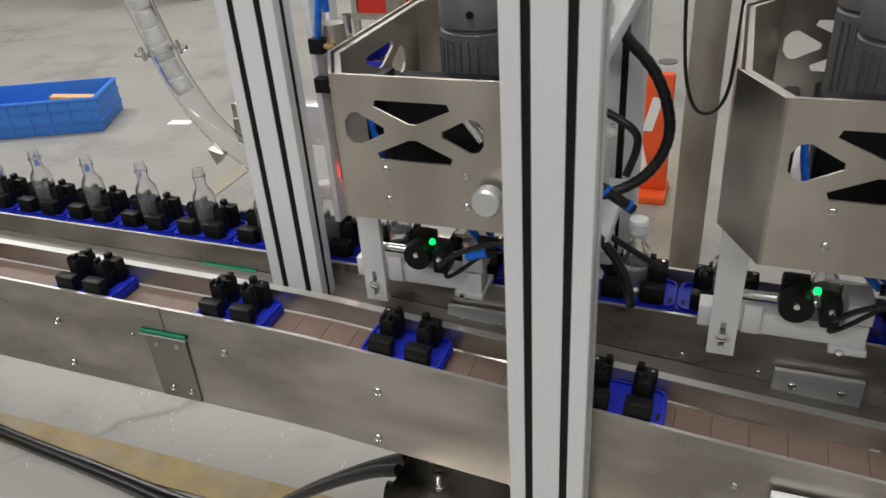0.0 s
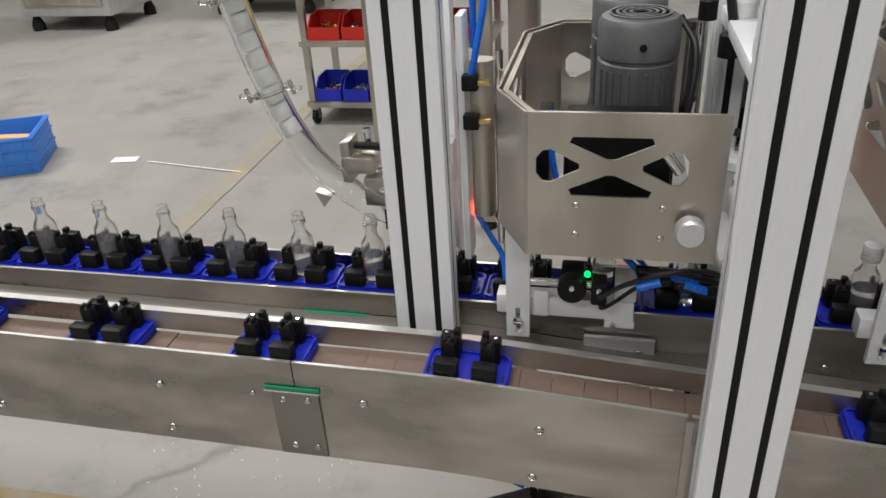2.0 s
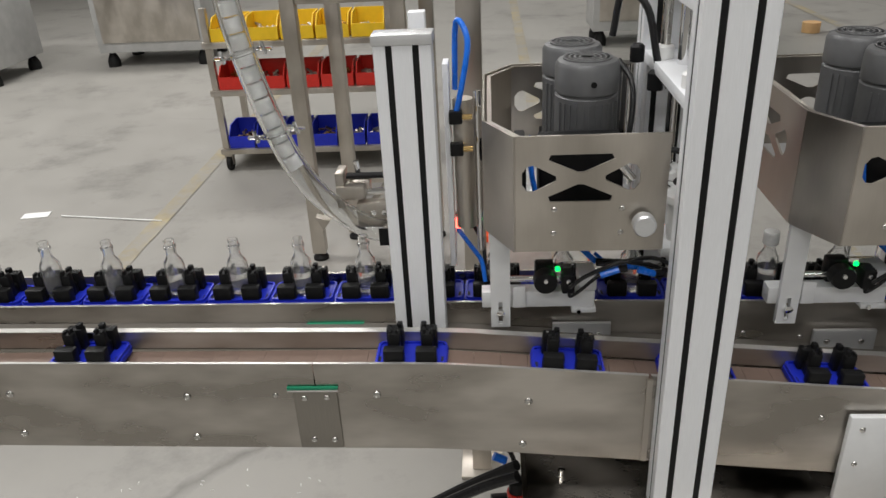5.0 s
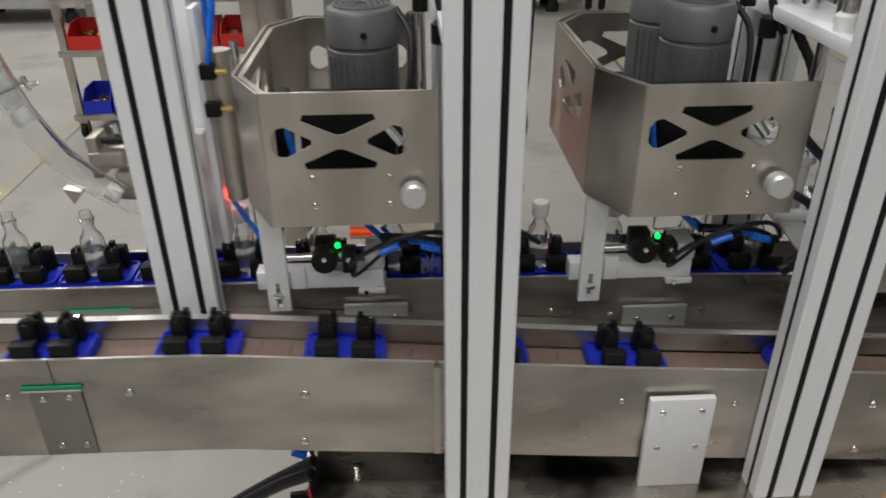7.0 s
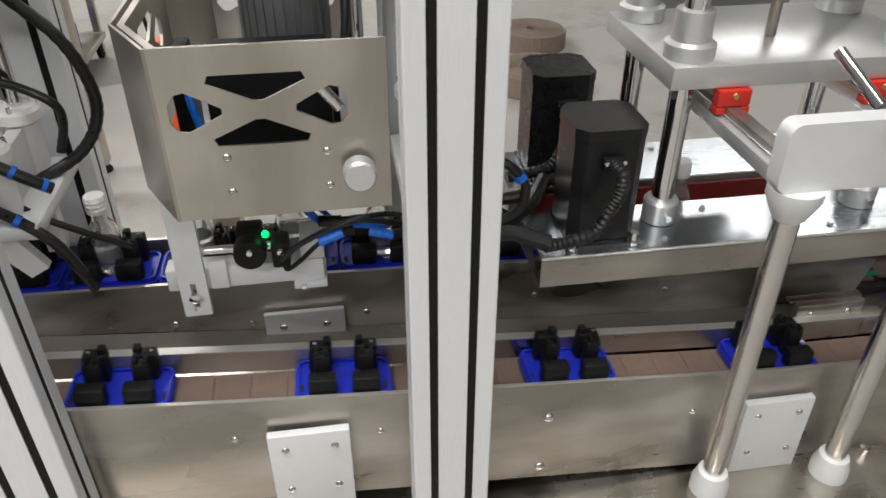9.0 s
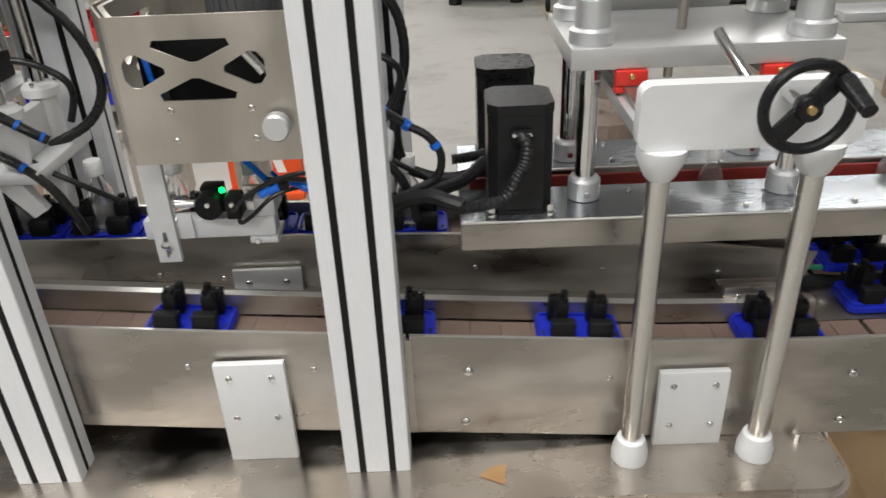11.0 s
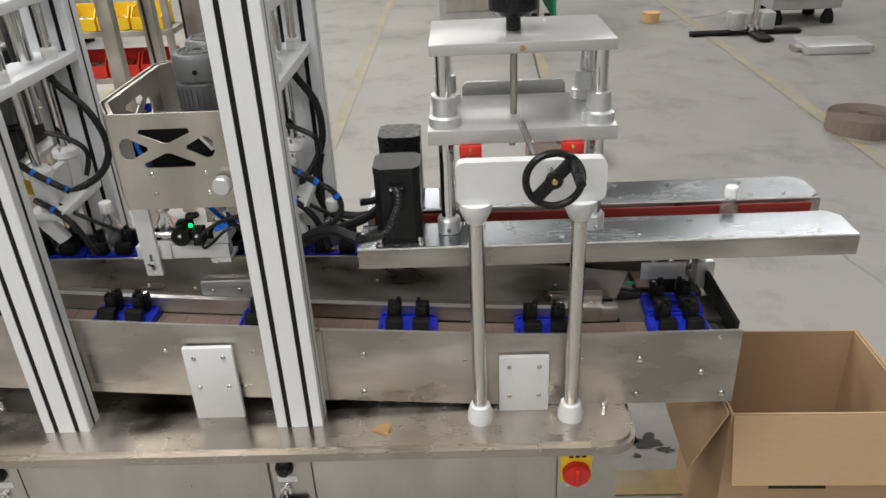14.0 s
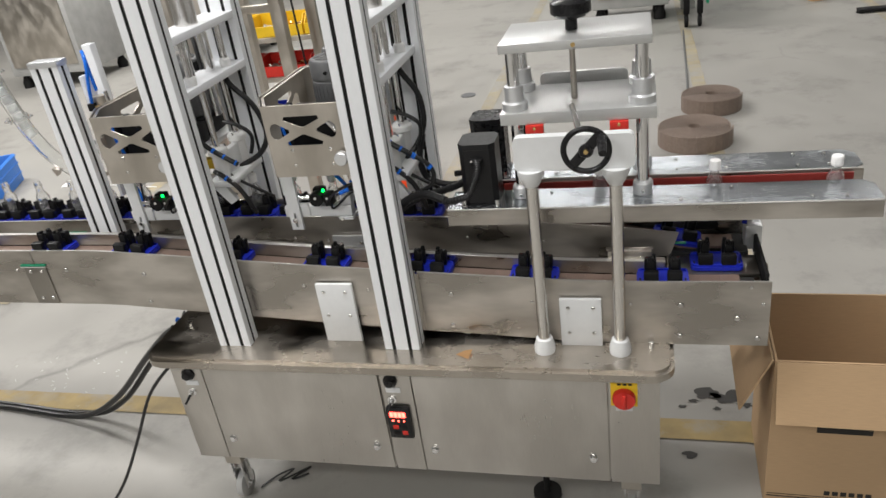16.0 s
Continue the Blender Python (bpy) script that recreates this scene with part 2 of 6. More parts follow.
def floor_material():
    m = mat("stained_concrete", (0.297, 0.286, 0.264), 0.48, 0.0, 5.0, 0.10, 0.10, rough_vary=0.12, big=0.8)
    nt = m.node_tree
    b = nt.nodes["Principled BSDF"]
    old = b.inputs["Base Color"].links[0].from_socket
    tc = nt.nodes.new("ShaderNodeTexCoord")
    st = nt.nodes.new("ShaderNodeTexNoise")
    st.inputs["Scale"].default_value = 2.3
    st.inputs["Detail"].default_value = 7
    st.inputs["Roughness"].default_value = 0.7
    nt.links.new(tc.outputs["Object"], st.inputs["Vector"])
    mr = nt.nodes.new("ShaderNodeMapRange")
    mr.inputs["From Min"].default_value, mr.inputs["From Max"].default_value = 0.52, 0.72
    mr.inputs["To Min"].default_value, mr.inputs["To Max"].default_value = 1.0, 0.64
    nt.links.new(st.outputs[0], mr.inputs[0])
    sc = nt.nodes.new("ShaderNodeVectorMath")
    sc.operation = "SCALE"
    nt.links.new(old, sc.inputs[0])
    nt.links.new(mr.outputs[0], sc.inputs["Scale"])
    vo = nt.nodes.new("ShaderNodeTexVoronoi")
    vo.feature = "DISTANCE_TO_EDGE"
    vo.inputs["Scale"].default_value = 0.42
    warp = nt.nodes.new("ShaderNodeTexNoise")
    warp.inputs["Scale"].default_value = 1.7
    warp.inputs["Detail"].default_value = 6
    ad = nt.nodes.new("ShaderNodeVectorMath")
    ad.operation = "MULTIPLY_ADD"
    ad.inputs[1].default_value = (0.35, 0.35, 0.0)
    nt.links.new(tc.outputs["Object"], warp.inputs["Vector"])
    nt.links.new(warp.outputs["Color"], ad.inputs[0])
    nt.links.new(tc.outputs["Object"], ad.inputs[2])
    nt.links.new(ad.outputs[0], vo.inputs["Vector"])
    ck = nt.nodes.new("ShaderNodeMapRange")
    ck.inputs["From Min"].default_value, ck.inputs["From Max"].default_value = 0.0, 0.006
    ck.inputs["To Min"].default_value, ck.inputs["To Max"].default_value = 0.62, 1.0
    nt.links.new(vo.outputs["Distance"], ck.inputs[0])
    sc2 = nt.nodes.new("ShaderNodeVectorMath")
    sc2.operation = "SCALE"
    few = nt.nodes.new("ShaderNodeTexNoise")
    few.inputs["Scale"].default_value = 0.55
    few.inputs["Detail"].default_value = 2
    nt.links.new(tc.outputs["Object"], few.inputs["Vector"])
    keep = nt.nodes.new("ShaderNodeMapRange")
    keep.inputs["From Min"].default_value, keep.inputs["From Max"].default_value = 0.50, 0.62
    nt.links.new(few.outputs[0], keep.inputs[0])
    blend = nt.nodes.new("ShaderNodeMix")
    blend.inputs["A"].default_value = 1.0
    nt.links.new(keep.outputs[0], blend.inputs["Factor"])
    nt.links.new(ck.outputs[0], blend.inputs["B"])
    nt.links.new(sc.outputs[0], sc2.inputs[0])
    nt.links.new(blend.outputs["Result"], sc2.inputs["Scale"])
    nt.links.new(sc2.outputs[0], b.inputs["Base Color"])
    return m


CONCRETE = floor_material()
DULL_PLATE = mat("dark_brushed_plate", (0.33, 0.31, 0.28), 0.38, 1.0, 60, 0.1, 0.1, (14, 14, 0.6))
DULL = mat("dull_steel", (0.20, 0.185, 0.165), 0.5, 0.4, 60, 0.2, 0.1, (1, 8, 8))

# ---- mesh helpers ----


def finish(name, bm, material, smooth=0.6):
    bmesh.ops.recalc_face_normals(bm, faces=bm.faces)
    for f in bm.faces:
        f.smooth = True
    for e in bm.edges:
        if len(e.link_faces) != 2 or e.calc_face_angle(0) > smooth:
            e.smooth = False
    me = bpy.data.meshes.new(name)
    bm.to_mesh(me)
    bm.free()
    me.materials.append(material)
    return me


def part(name, bm, material, parent, label="", at=None):
    ob = new(name, finish(name, bm, material))
    ob.parent = parent
    if at is not None:
        ob.matrix_basis = at
    if label:
        tagged(ob, label)
    return ob


def single(name, bm, material, label, category, kind="", group="", at=None):
    ob = new(name, finish(name, bm, material))
    if at is not None:
        ob.matrix_basis = at
    return tagged(ob, label, category, group, kind)


def thing(name, label, category, at=None, group="", kind=""):
    ob = new(name)
    ob.empty_display_size = 0.05
    if at is not None:
        ob.matrix_basis = at
    return tagged(ob, label, category, group, kind)


def box(x0, x1, y0, y1, z0, z1, bev=0.0, bm=None):
    bm = bm or bmesh.new()
    r = bmesh.ops.create_cube(bm, size=1, matrix=Matrix.LocRotScale(
        ((x0 + x1) / 2, (y0 + y1) / 2, (z0 + z1) / 2), None, (x1 - x0, y1 - y0, z1 - z0)))
    if bev:
        es = {e for v in r["verts"] for e in v.link_edges}
        bmesh.ops.bevel(bm, geom=list(es), offset=bev, segments=2, profile=0.5, affect="EDGES")
    return bm


def rod(a, b, r, seg=16, r2=None, bm=None):
    bm = bm or bmesh.new()
    a, b = Vector(a), Vector(b)
    d = b - a
    m = Matrix.Translation((a + b) / 2) @ d.to_track_quat("Z", "Y").to_matrix().to_4x4()
    bmesh.ops.create_cone(bm, cap_ends=True, segments=seg, radius1=r, radius2=r if r2 is None else r2, depth=d.length, matrix=m)
    return bm


def rev(profile, at=(0, 0, 0), seg=24, bm=None, axis="z"):
    bm = bm or bmesh.new()
    rings = []
    base = Vector(at)
    for r, h in profile:
        ring = []
        for i in range(seg):
            a = 2 * math.pi * i / seg
            c, s = r * math.cos(a), r * math.sin(a)
            v = {"z": (c, s, h), "y": (c, h, s), "x": (h, c, s)}[axis]
            ring.append(bm.verts.new(base + Vector(v)))
        rings.append(ring)
    for p, q in zip(rings, rings[1:]):
        for i in range(seg):
            bm.faces.new((p[i], p[(i + 1) % seg], q[(i + 1) % seg], q[i]))
    bm.faces.new(rings[0][::-1])
    bm.faces.new(rings[-1])
    return bm


def smooth_path(pts, steps=6):
    pts = [Vector(p) for p in pts]
    ext = [pts[0] * 2 - pts[1]] + pts + [pts[-1] * 2 - pts[-2]]
    out = []
    for i in range(1, len(ext) - 2):
        p0, p1, p2, p3 = ext[i - 1:i + 3]
        for k in range(steps):
            t = k / steps
            out.append(0.5 * (2 * p1 + (p2 - p0) * t + (2 * p0 - 5 * p1 + 4 * p2 - p3) * t * t + (3 * p1 - p0 - 3 * p2 + p3) * t ** 3))
    return out + [pts[-1]]


def tube(pts, r, seg=10, steps=6, bm=None, inner=0.0, rib=0.0):
    bm = bm or bmesh.new()
    path = smooth_path(pts, steps)
    up, rings, inn = Vector((0.13, 0.2, 1)), [], []
    for i, p in enumerate(path):
        d = (path[min(i + 1, len(path) - 1)] - path[max(i - 1, 0)]).normalized()
        side = d.cross(up).normalized()
        up = side.cross(d).normalized()
        rr = r + (rib if i % 2 else 0)
        rings.append([bm.verts.new(p + (side * math.cos(a) + up * math.sin(a)) * rr) for a in (2 * math.pi * k / seg for k in range(seg))])
        if inner:
            inn.append([bm.verts.new(p + (side * math.cos(a) + up * math.sin(a)) * inner) for a in (2 * math.pi * k / seg for k in range(seg))])
    for rs in (rings, inn):
        for p, q in zip(rs, rs[1:]):
            for i in range(seg):
                bm.faces.new((p[i], p[(i + 1) % seg], q[(i + 1) % seg], q[i]))
    if inner:
        for e in (0, -1):
            for i in range(seg):
                bm.faces.new((rings[e][i], rings[e][(i + 1) % seg], inn[e][(i + 1) % seg], inn[e][i]))
    else:
        bm.faces.new(rings[0])
        bm.faces.new(rings[-1])
    return bm


def slab(outer, holes, depth, m=None, bev=0.0, bm=None):
    """A flat sheet with openings, drawn in x and y, depth thick along z."""
    own = bmesh.new()
    for loop in [outer] + list(holes):
        vs = [own.verts.new((p[0], p[1], 0)) for p in loop]
        for i in range(len(vs)):
            own.edges.new((vs[i], vs[(i + 1) % len(vs)]))
    if holes:
        bmesh.ops.triangle_fill(own, use_beauty=True, use_dissolve=False, edges=own.edges[:])
    else:
        own.faces.new(own.verts[:])
    r = bmesh.ops.extrude_face_region(own, geom=own.faces[:])
    bmesh.ops.translate(own, vec=(0, 0, depth), verts=[v for v in r["geom"] if isinstance(v, bmesh.types.BMVert)])
    if m is not None:
        bmesh.ops.transform(own, matrix=m, verts=own.verts)
    if bm is None:
        return own
    me = bpy.data.meshes.new("tmp")
    own.to_mesh(me)
    own.free()
    bm.from_mesh(me)
    bpy.data.meshes.remove(me)
    return bm


def rounded(x0, x1, y0, y1, r, n=5):
    out = []
    for cx, cy, a0 in ((x1 - r, y1 - r, 0), (x0 + r, y1 - r, 90), (x0 + r, y0 + r, 180), (x1 - r, y0 + r, 270)):
        for i in range(n + 1):
            a = radians(a0 + 90 * i / n)
            out.append((cx + r * math.cos(a), cy + r * math.sin(a)))
    return out


FRONT = Matrix(((1, 0, 0, 0), (0, 0, 1, 0), (0, 1, 0, 0), (0, 0, 0, 1)))  # x,y -> x,z ; depth -> +y


def upright(y):
    return Matrix.Translation((0, y, 0)) @ FRONT


def screw_bm():
    bm = rev([(0.0052, 0), (0.0052, -0.0010), (0.0046, -0.0020), (0.0028, -0.0027), (0.0022, -0.0012)], seg=12, axis="y")
    return bm


SCREW = None


def screw(parent, x, y, z, size=1.0, rot=None):
    global SCREW
    if SCREW is None:
        SCREW = finish("screw", screw_bm(), FASTENER, 0.9)
    ob = new("screw", SCREW)
    ob.parent = parent
    ob.matrix_basis = Matrix.Translation((x, y, z)) @ (rot or Matrix.Identity(4)) @ Matrix.Diagonal((size, size, size, 1))
    return ob


def lerp(x, xs, ys):
    return float(np.interp(x, xs, ys))

# ---- the hall ----
single("floor", box(-14, 14, -9, 17, -0.1, 0), CONCRETE, "worn grey concrete workshop floor with stains and cracks", "floor", "structure")
# Walls and ceiling out of view, added to close the hall and bounce light.
single("wall_north", box(-14, 14, 17, 17.2, 0, 6), WALLM, "unseen pale hall wall added to bounce light", "wall", "structure")
single("wall_south", box(-14, 14, -9.2, -9, 0, 6), WALLM, "unseen pale hall wall added to bounce light", "wall", "structure")
single("wall_east", box(14, 14.2, -9, 17, 0, 6), WALLM, "unseen pale hall wall added to bounce light", "wall", "structure")
single("wall_west", box(-14.2, -14, -9, 17, 0, 6), WALLM, "unseen pale hall wall added to bounce light", "wall", "structure")
single("ceiling", box(-14, 14, -9, 17, 6, 6.2), CEILM, "unseen light grey hall ceiling added to bounce light", "ceiling", "structure")


def floor_stripe(x0, x1, y0, y1, paint):
    bm = bmesh.new()
    n = max(2, int(max(x1 - x0, y1 - y0) / 0.12))
    along = x1 - x0 > y1 - y0
    rows = []
    for i in range(n + 1):
        f = i / n
        w1, w2 = 0.004 * noise.noise((i * 0.7, x0, y0)), 0.004 * noise.noise((i * 0.7, 7 + x0, y0))
        if along:
            x = x0 + (x1 - x0) * f
            rows.append((bm.verts.new((x, y0 + w1, 0.003)), bm.verts.new((x, y1 + w2, 0.003))))
        else:
            y = y0 + (y1 - y0) * f
            rows.append((bm.verts.new((x0 + w1, y, 0.003)), bm.verts.new((x1 + w2, y, 0.003))))
    for a, b in zip(rows, rows[1:]):
        bm.faces.new((a[0], b[0], b[1], a[1]))
    return single("floor_marking", bm, paint, "worn yellow painted line on the concrete floor", "floor marking", "structure")


floor_stripe(-6, 6, 0.27, 0.35, LINE)
floor_stripe(-2.00, -1.92, 0.9, 9, LINE_PALE)
floor_stripe(-0.28, -0.20, 1.0, 9, LINE_PALE)
floor_stripe(1.0, 1.08, 1.0, 9, LINE_PALE)
floor_stripe(2.38, 2.46, 0.6, 9, LINE_PALE)

# ---- conveyor ----
XS = [-1.75, -1.3, -0.72, -0.60, -0.54, -0.48, -0.285, -0.04, 0.27, 0.53, 0.62, 0.70, 0.93]
ZT = [0.733, 0.732, 0.7255, 0.7245, 0.722, 0.717, 0.7015, 0.681, 0.659, 0.6415, 0.6385, 0.637, 0.637]
XB = [-1.75, -0.4, 0.05, 0.27, 0.61, 0.757, 0.9]
ZB = [0.740, 0.736, 0.729, 0.722, 0.693, 0.663, 0.65]
XC, YB, YF = 0.865, 0.202, 0.047
XE, YM = 0.832, 0.1165
RT = (YB - YF) / 2
V, VF = 0.1935, 0.181
WEST = -4.2


def z_front(x):
    return lerp(x, XS, ZT) - 0.019


def z_back(x):
    return lerp(x, [-1.75, -0.4, 0.05, 0.27, 0.61, 0.77], [0.724, 0.720, 0.712, 0.704, 0.668, 0.630])


def strip(x0, x1, y0, y1, top, bottom, step=0.04):
    """An upright sheet along x whose top and bottom follow two profiles."""
    bm = bmesh.new()
    n = max(1, int((x1 - x0) / step))
    rings = []
    for i in range(n + 1):
        x = x0 + (x1 - x0) * i / n
        rings.append([bm.verts.new(p) for p in ((x, y0, bottom(x)), (x, y1, bottom(x)), (x, y1, top(x)), (x, y0, top(x)))])
    for p, q in zip(rings, rings[1:]):
        for k in range(4):
            bm.faces.new((p[k], p[(k + 1) % 4], q[(k + 1) % 4], q[k]))
    bm.faces.new(rings[0])
    bm.faces.new(rings[-1][::-1])
    return bm


def top_f(x):
    return lerp(x, XS, ZT)


def top_b(x):
    return lerp(x, XB, ZB)


conveyor = thing("conveyor", "long stainless steel puck conveyor with two lanes and bolted side panels", "conveyor")
for x0, x1 in ((WEST, -2.455), (-2.45, -1.7525), (-1.7475, -0.7508), (-0.7492, -0.290), (-0.286, 0.214), (0.218, 0.925)):
    part("front_panel", strip(x0, x1, 0.012, 0.015, top_f, lambda x: top_f(x) - 0.148), STEEL, conveyor)
part("panel_edge", strip(-0.292, -0.284, 0.008, 0.0118, lambda x: top_f(x) - 0.004, lambda x: top_f(x) - 0.146), STEEL_V, conveyor)
part("panel_edge", strip(0.212, 0.220, 0.008, 0.0118, lambda x: top_f(x) - 0.004, lambda x: top_f(x) - 0.146), STEEL_V, conveyor)
part("guide_rail", strip(WEST, 0.70, 0.077, 0.087, lambda x: top_f(x) + 0.010, lambda x: top_f(x) - 0.017), STEEL, conveyor, "bright bent steel guide rail")
# Thin pale strips put the edge highlight into the colour.
part("rail_bead", strip(WEST, 0.70, 0.0765, 0.0875, lambda x: top_f(x) + 0.0116, lambda x: top_f(x) + 0.0102), EDGE, conveyor, "pale strip for the highlight on the rail top")
for x0, x1 in ((WEST, -0.7508), (-0.7492, -0.290), (-0.286, 0.214), (0.218, 0.925)):
    part("panel_lip", strip(x0, x1, 0.0118, 0.0158, lambda x: top_f(x) + 0.0012, lambda x: top_f(x) + 0.0002), EDGE, conveyor, "pale strip for the highlight along the folded lip")
part("panel_lip", strip(WEST, 0.46, 0.1546, 0.1590, lambda x: top_b(x) + 0.0012, lambda x: top_b(x) + 0.0002), EDGE, conveyor, "pale strip for the highlight along the folded lip")
part("guide_rail_end", box(0.695, 0.731, 0.077, 0.098, 0.6178, 0.649, 0.004), STEEL, conveyor)
part("middle_panel", strip(WEST, 0.46, 0.155, 0.158, top_b, lambda x: top_f(x) - 0.03), STEEL, conveyor)
part("middle_panel", slab([(0.4602, 0.618), (0.742, 0.618), (0.760, 0.674), (0.612, 0.693), (0.4602, top_b(0.4602))], [], 0.003, upright(0.1545)), STEEL, conveyor, "steel panel with a slanted end")
part("middle_floor", strip(WEST, 0.70, 0.088, 0.154, lambda x: top_f(x) - 0.022, lambda x: top_f(x) - 0.026), DULL, conveyor)
part("rear_panel", strip(WEST, 0.90, 0.246, 0.249, lambda x: top_b(x) + 0.004, lambda x: top_f(x) - 0.148), STEEL, conveyor)
part("rear_rail", strip(WEST, 0.29, 0.240, 0.2455, lambda x: top_b(x) + 0.008, lambda x: top_b(x) - 0.02), STEEL, conveyor)
# Chain beds coloured near-black for the shade under both lanes.
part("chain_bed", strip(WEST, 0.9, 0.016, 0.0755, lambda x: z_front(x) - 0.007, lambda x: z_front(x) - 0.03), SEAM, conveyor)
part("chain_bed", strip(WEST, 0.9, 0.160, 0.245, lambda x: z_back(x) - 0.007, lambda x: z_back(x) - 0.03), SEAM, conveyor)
for x in (-4.0, -2.6):
    for y in (0.03, 0.21):
        part("leg", box(x - 0.02, x + 0.02, y, y + 0.03, 0.0, 0.583, 0.002), STEEL_V, conveyor)
part("turn_plate", box(0.70, 0.905, 0.016, 0.245, 0.540, 0.5485), SEAM, conveyor)
part("transfer_plate", box(0.735, 0.9125, 0.0785, 0.158, 0.608, 0.6175, 0.001), DULL_PLATE, conveyor, "flat steel plate between the lanes")
part("transfer_tape", box(0.738, 0.775, 0.160, 0.166, 0.644, 0.648), GREEN, conveyor)
part("turn_stop", box(0.9135, 0.9205, 0.020, 0.236, 0.609, 0.650, 0.001), RUBBER, conveyor, "black stop plate at the end of the turn")
part("end_panel", box(0.922, 0.925, 0.0155, 0.245, 0.49, 0.60), STEEL, conveyor)
part("end_bracket", box(0.895, 0.93, 0.19, 0.225, 0.612, 0.668, 0.004), ALU_PLATE, conveyor)
part("bearing", rod((0.9255, 0.15, 0.585), (0.938, 0.15, 0.585), 0.016), STEEL_V, conveyor)
part("bearing_nut", rod((0.90, 0.21, 0.668), (0.90, 0.21, 0.69), 0.011, 6), CHROME, conveyor)
# bolts of the panels
for x, dz in ((-1.50, 0.052), (-1.50, 0.125), (-1.20, 0.052), (-1.20, 0.125), (-0.938, 0.056), (-0.937, 0.128), (-0.809, 0.053), (-0.664, 0.051), (-0.452, 0.054), (-0.46, 0.131),
              (-0.051, 0.052), (0.100, 0.052), (0.287, 0.050), (0.282, 0.129), (0.46, 0.056), (0.66, 0.052), (0.758, 0.053), (0.757, 0.127),
              (0.865, 0.083), (0.905, 0.130), (0.888, 0.012), (0.912, 0.05)):
    screw(conveyor, x, 0.012, top_f(x) - dz, 0.75 if x in (-0.809, -0.051, 0.10, 0.46, 0.66, 0.888, 0.912) else 1.15)
for x, dz in ((-0.26, 0.060), (-0.12, 0.055), (-0.035, 0.062), (0.098, 0.058), (0.303, 0.048), (0.474, 0.045), (0.63, 0.04), (-0.5, 0.055), (-0.35, 0.055)):
    screw(conveyor, x, 0.155, top_b(x) - dz, 0.8)
# Darker steel puts the plate's darker, tilted reflection into its colour.
hinge = part("joint_plate", box(-0.783, -0.720, 0.009, 0.0118, 0.580, 0.681, 0.001), DULL_PLATE, conveyor, "small bolted joint plate with green tape")
part("tape", box(-0.790, -0.718, 0.0085, 0.0112, 0.6855, 0.6895), GREEN, hinge)
part("tape_edge", box(-0.790, -0.718, 0.0075, 0.0112, 0.6822, 0.6850), CHROME, hinge)
for x, z in ((-0.767, 0.6705), (-0.735, 0.672), (-0.762, 0.596), (-0.732, 0.596)):
    screw(hinge, x, 0.009, z, 0.9)
part("tape", box(-0.79, -0.70, 0.150, 0.1545, 0.7005, 0.7045), GREEN, conveyor)
for bx, bw in ((-0.365, 0.088), (0.026, 0.092)):
    zc = 0.684 if bx < -0.2 else 0.666
    p = part("middle_bracket", box(bx - bw / 2, bx + bw / 2, 0.144, 0.1515, zc - 0.035, zc + 0.019, 0.0015), ALU_PLATE, conveyor, "small aluminium bracket")
    for s in (-0.025, 0.025):
        screw(p, bx + s, 0.144, zc, 0.9)
p = part("rail_bracket", box(0.615, 0.703, 0.0875, 0.0985, 0.645, 0.6655, 0.001), STEEL_V, conveyor, "small angle bracket on the guide rail")
part("bracket_flange", box(0.611, 0.707, 0.0988, 0.110, 0.662, 0.6655, 0.0008), STEEL_V, p)
for sx in (0.633, 0.683):
    screw(p, sx, 0.0875, 0.652, 0.8)
for bx, zt in ((0.025, 0.640), (0.560, 0.604)):
    p = part("support_bracket", box(bx - 0.0425, bx + 0.0425, -0.002, 0.0078, 0.49, zt, 0.0015), WHITE_METAL, conveyor, "white aluminium support bracket with four bolts")
    for sx in (-0.025, 0.026):
        for sz in (0.020, 0.081):
            screw(p, bx + sx, -0.002, zt - sz, 0.8)

# ---- table and cabinet ----
table = thing("machine_cabinet", "stainless steel wheeled machine cabinet with rounded table top", "cabinet")
top = slab(rounded(-0.46, 0.745, -0.090, 0.33, 0.045, 6), [], 0.032, Matrix.Translation((0, 0, 0.458)))
bmesh.ops.bevel(top, geom=[e for e in top.edges if abs(e.calc_face_angle(0)) > 1.2], offset=0.008, segments=4, affect="EDGES")
part("table_top", top, STEEL_TOP, table, "polished steel table top with rounded edge")
part("body", box(-0.405, 0.712, -0.058, 0.32, 0.172, 0.4575), DOOR, table)
for x0, x1 in ((-0.41, -0.328), (0.117, 0.188), (0.614, 0.716)):
    part("front_strip", box(x0, x1, -0.065, -0.0585, 0.170, 0.457, 0.001), DOOR, table)
for x0, x1 in ((-0.325, 0.112), (0.191, 0.611)):
    d = part("door", box(x0, x1, -0.066, -0.0585, 0.172, 0.455, 0.0015), DOOR, table, "plain brushed steel door")
    for s in (x0 + 0.028, x1 - 0.034):
        part("lock", rev([(0.010, 0), (0.010, -0.004), (0.007, -0.008), (0.003, -0.009)], (s, -0.066, 0.238), 14, axis="y"), CHROME, d)
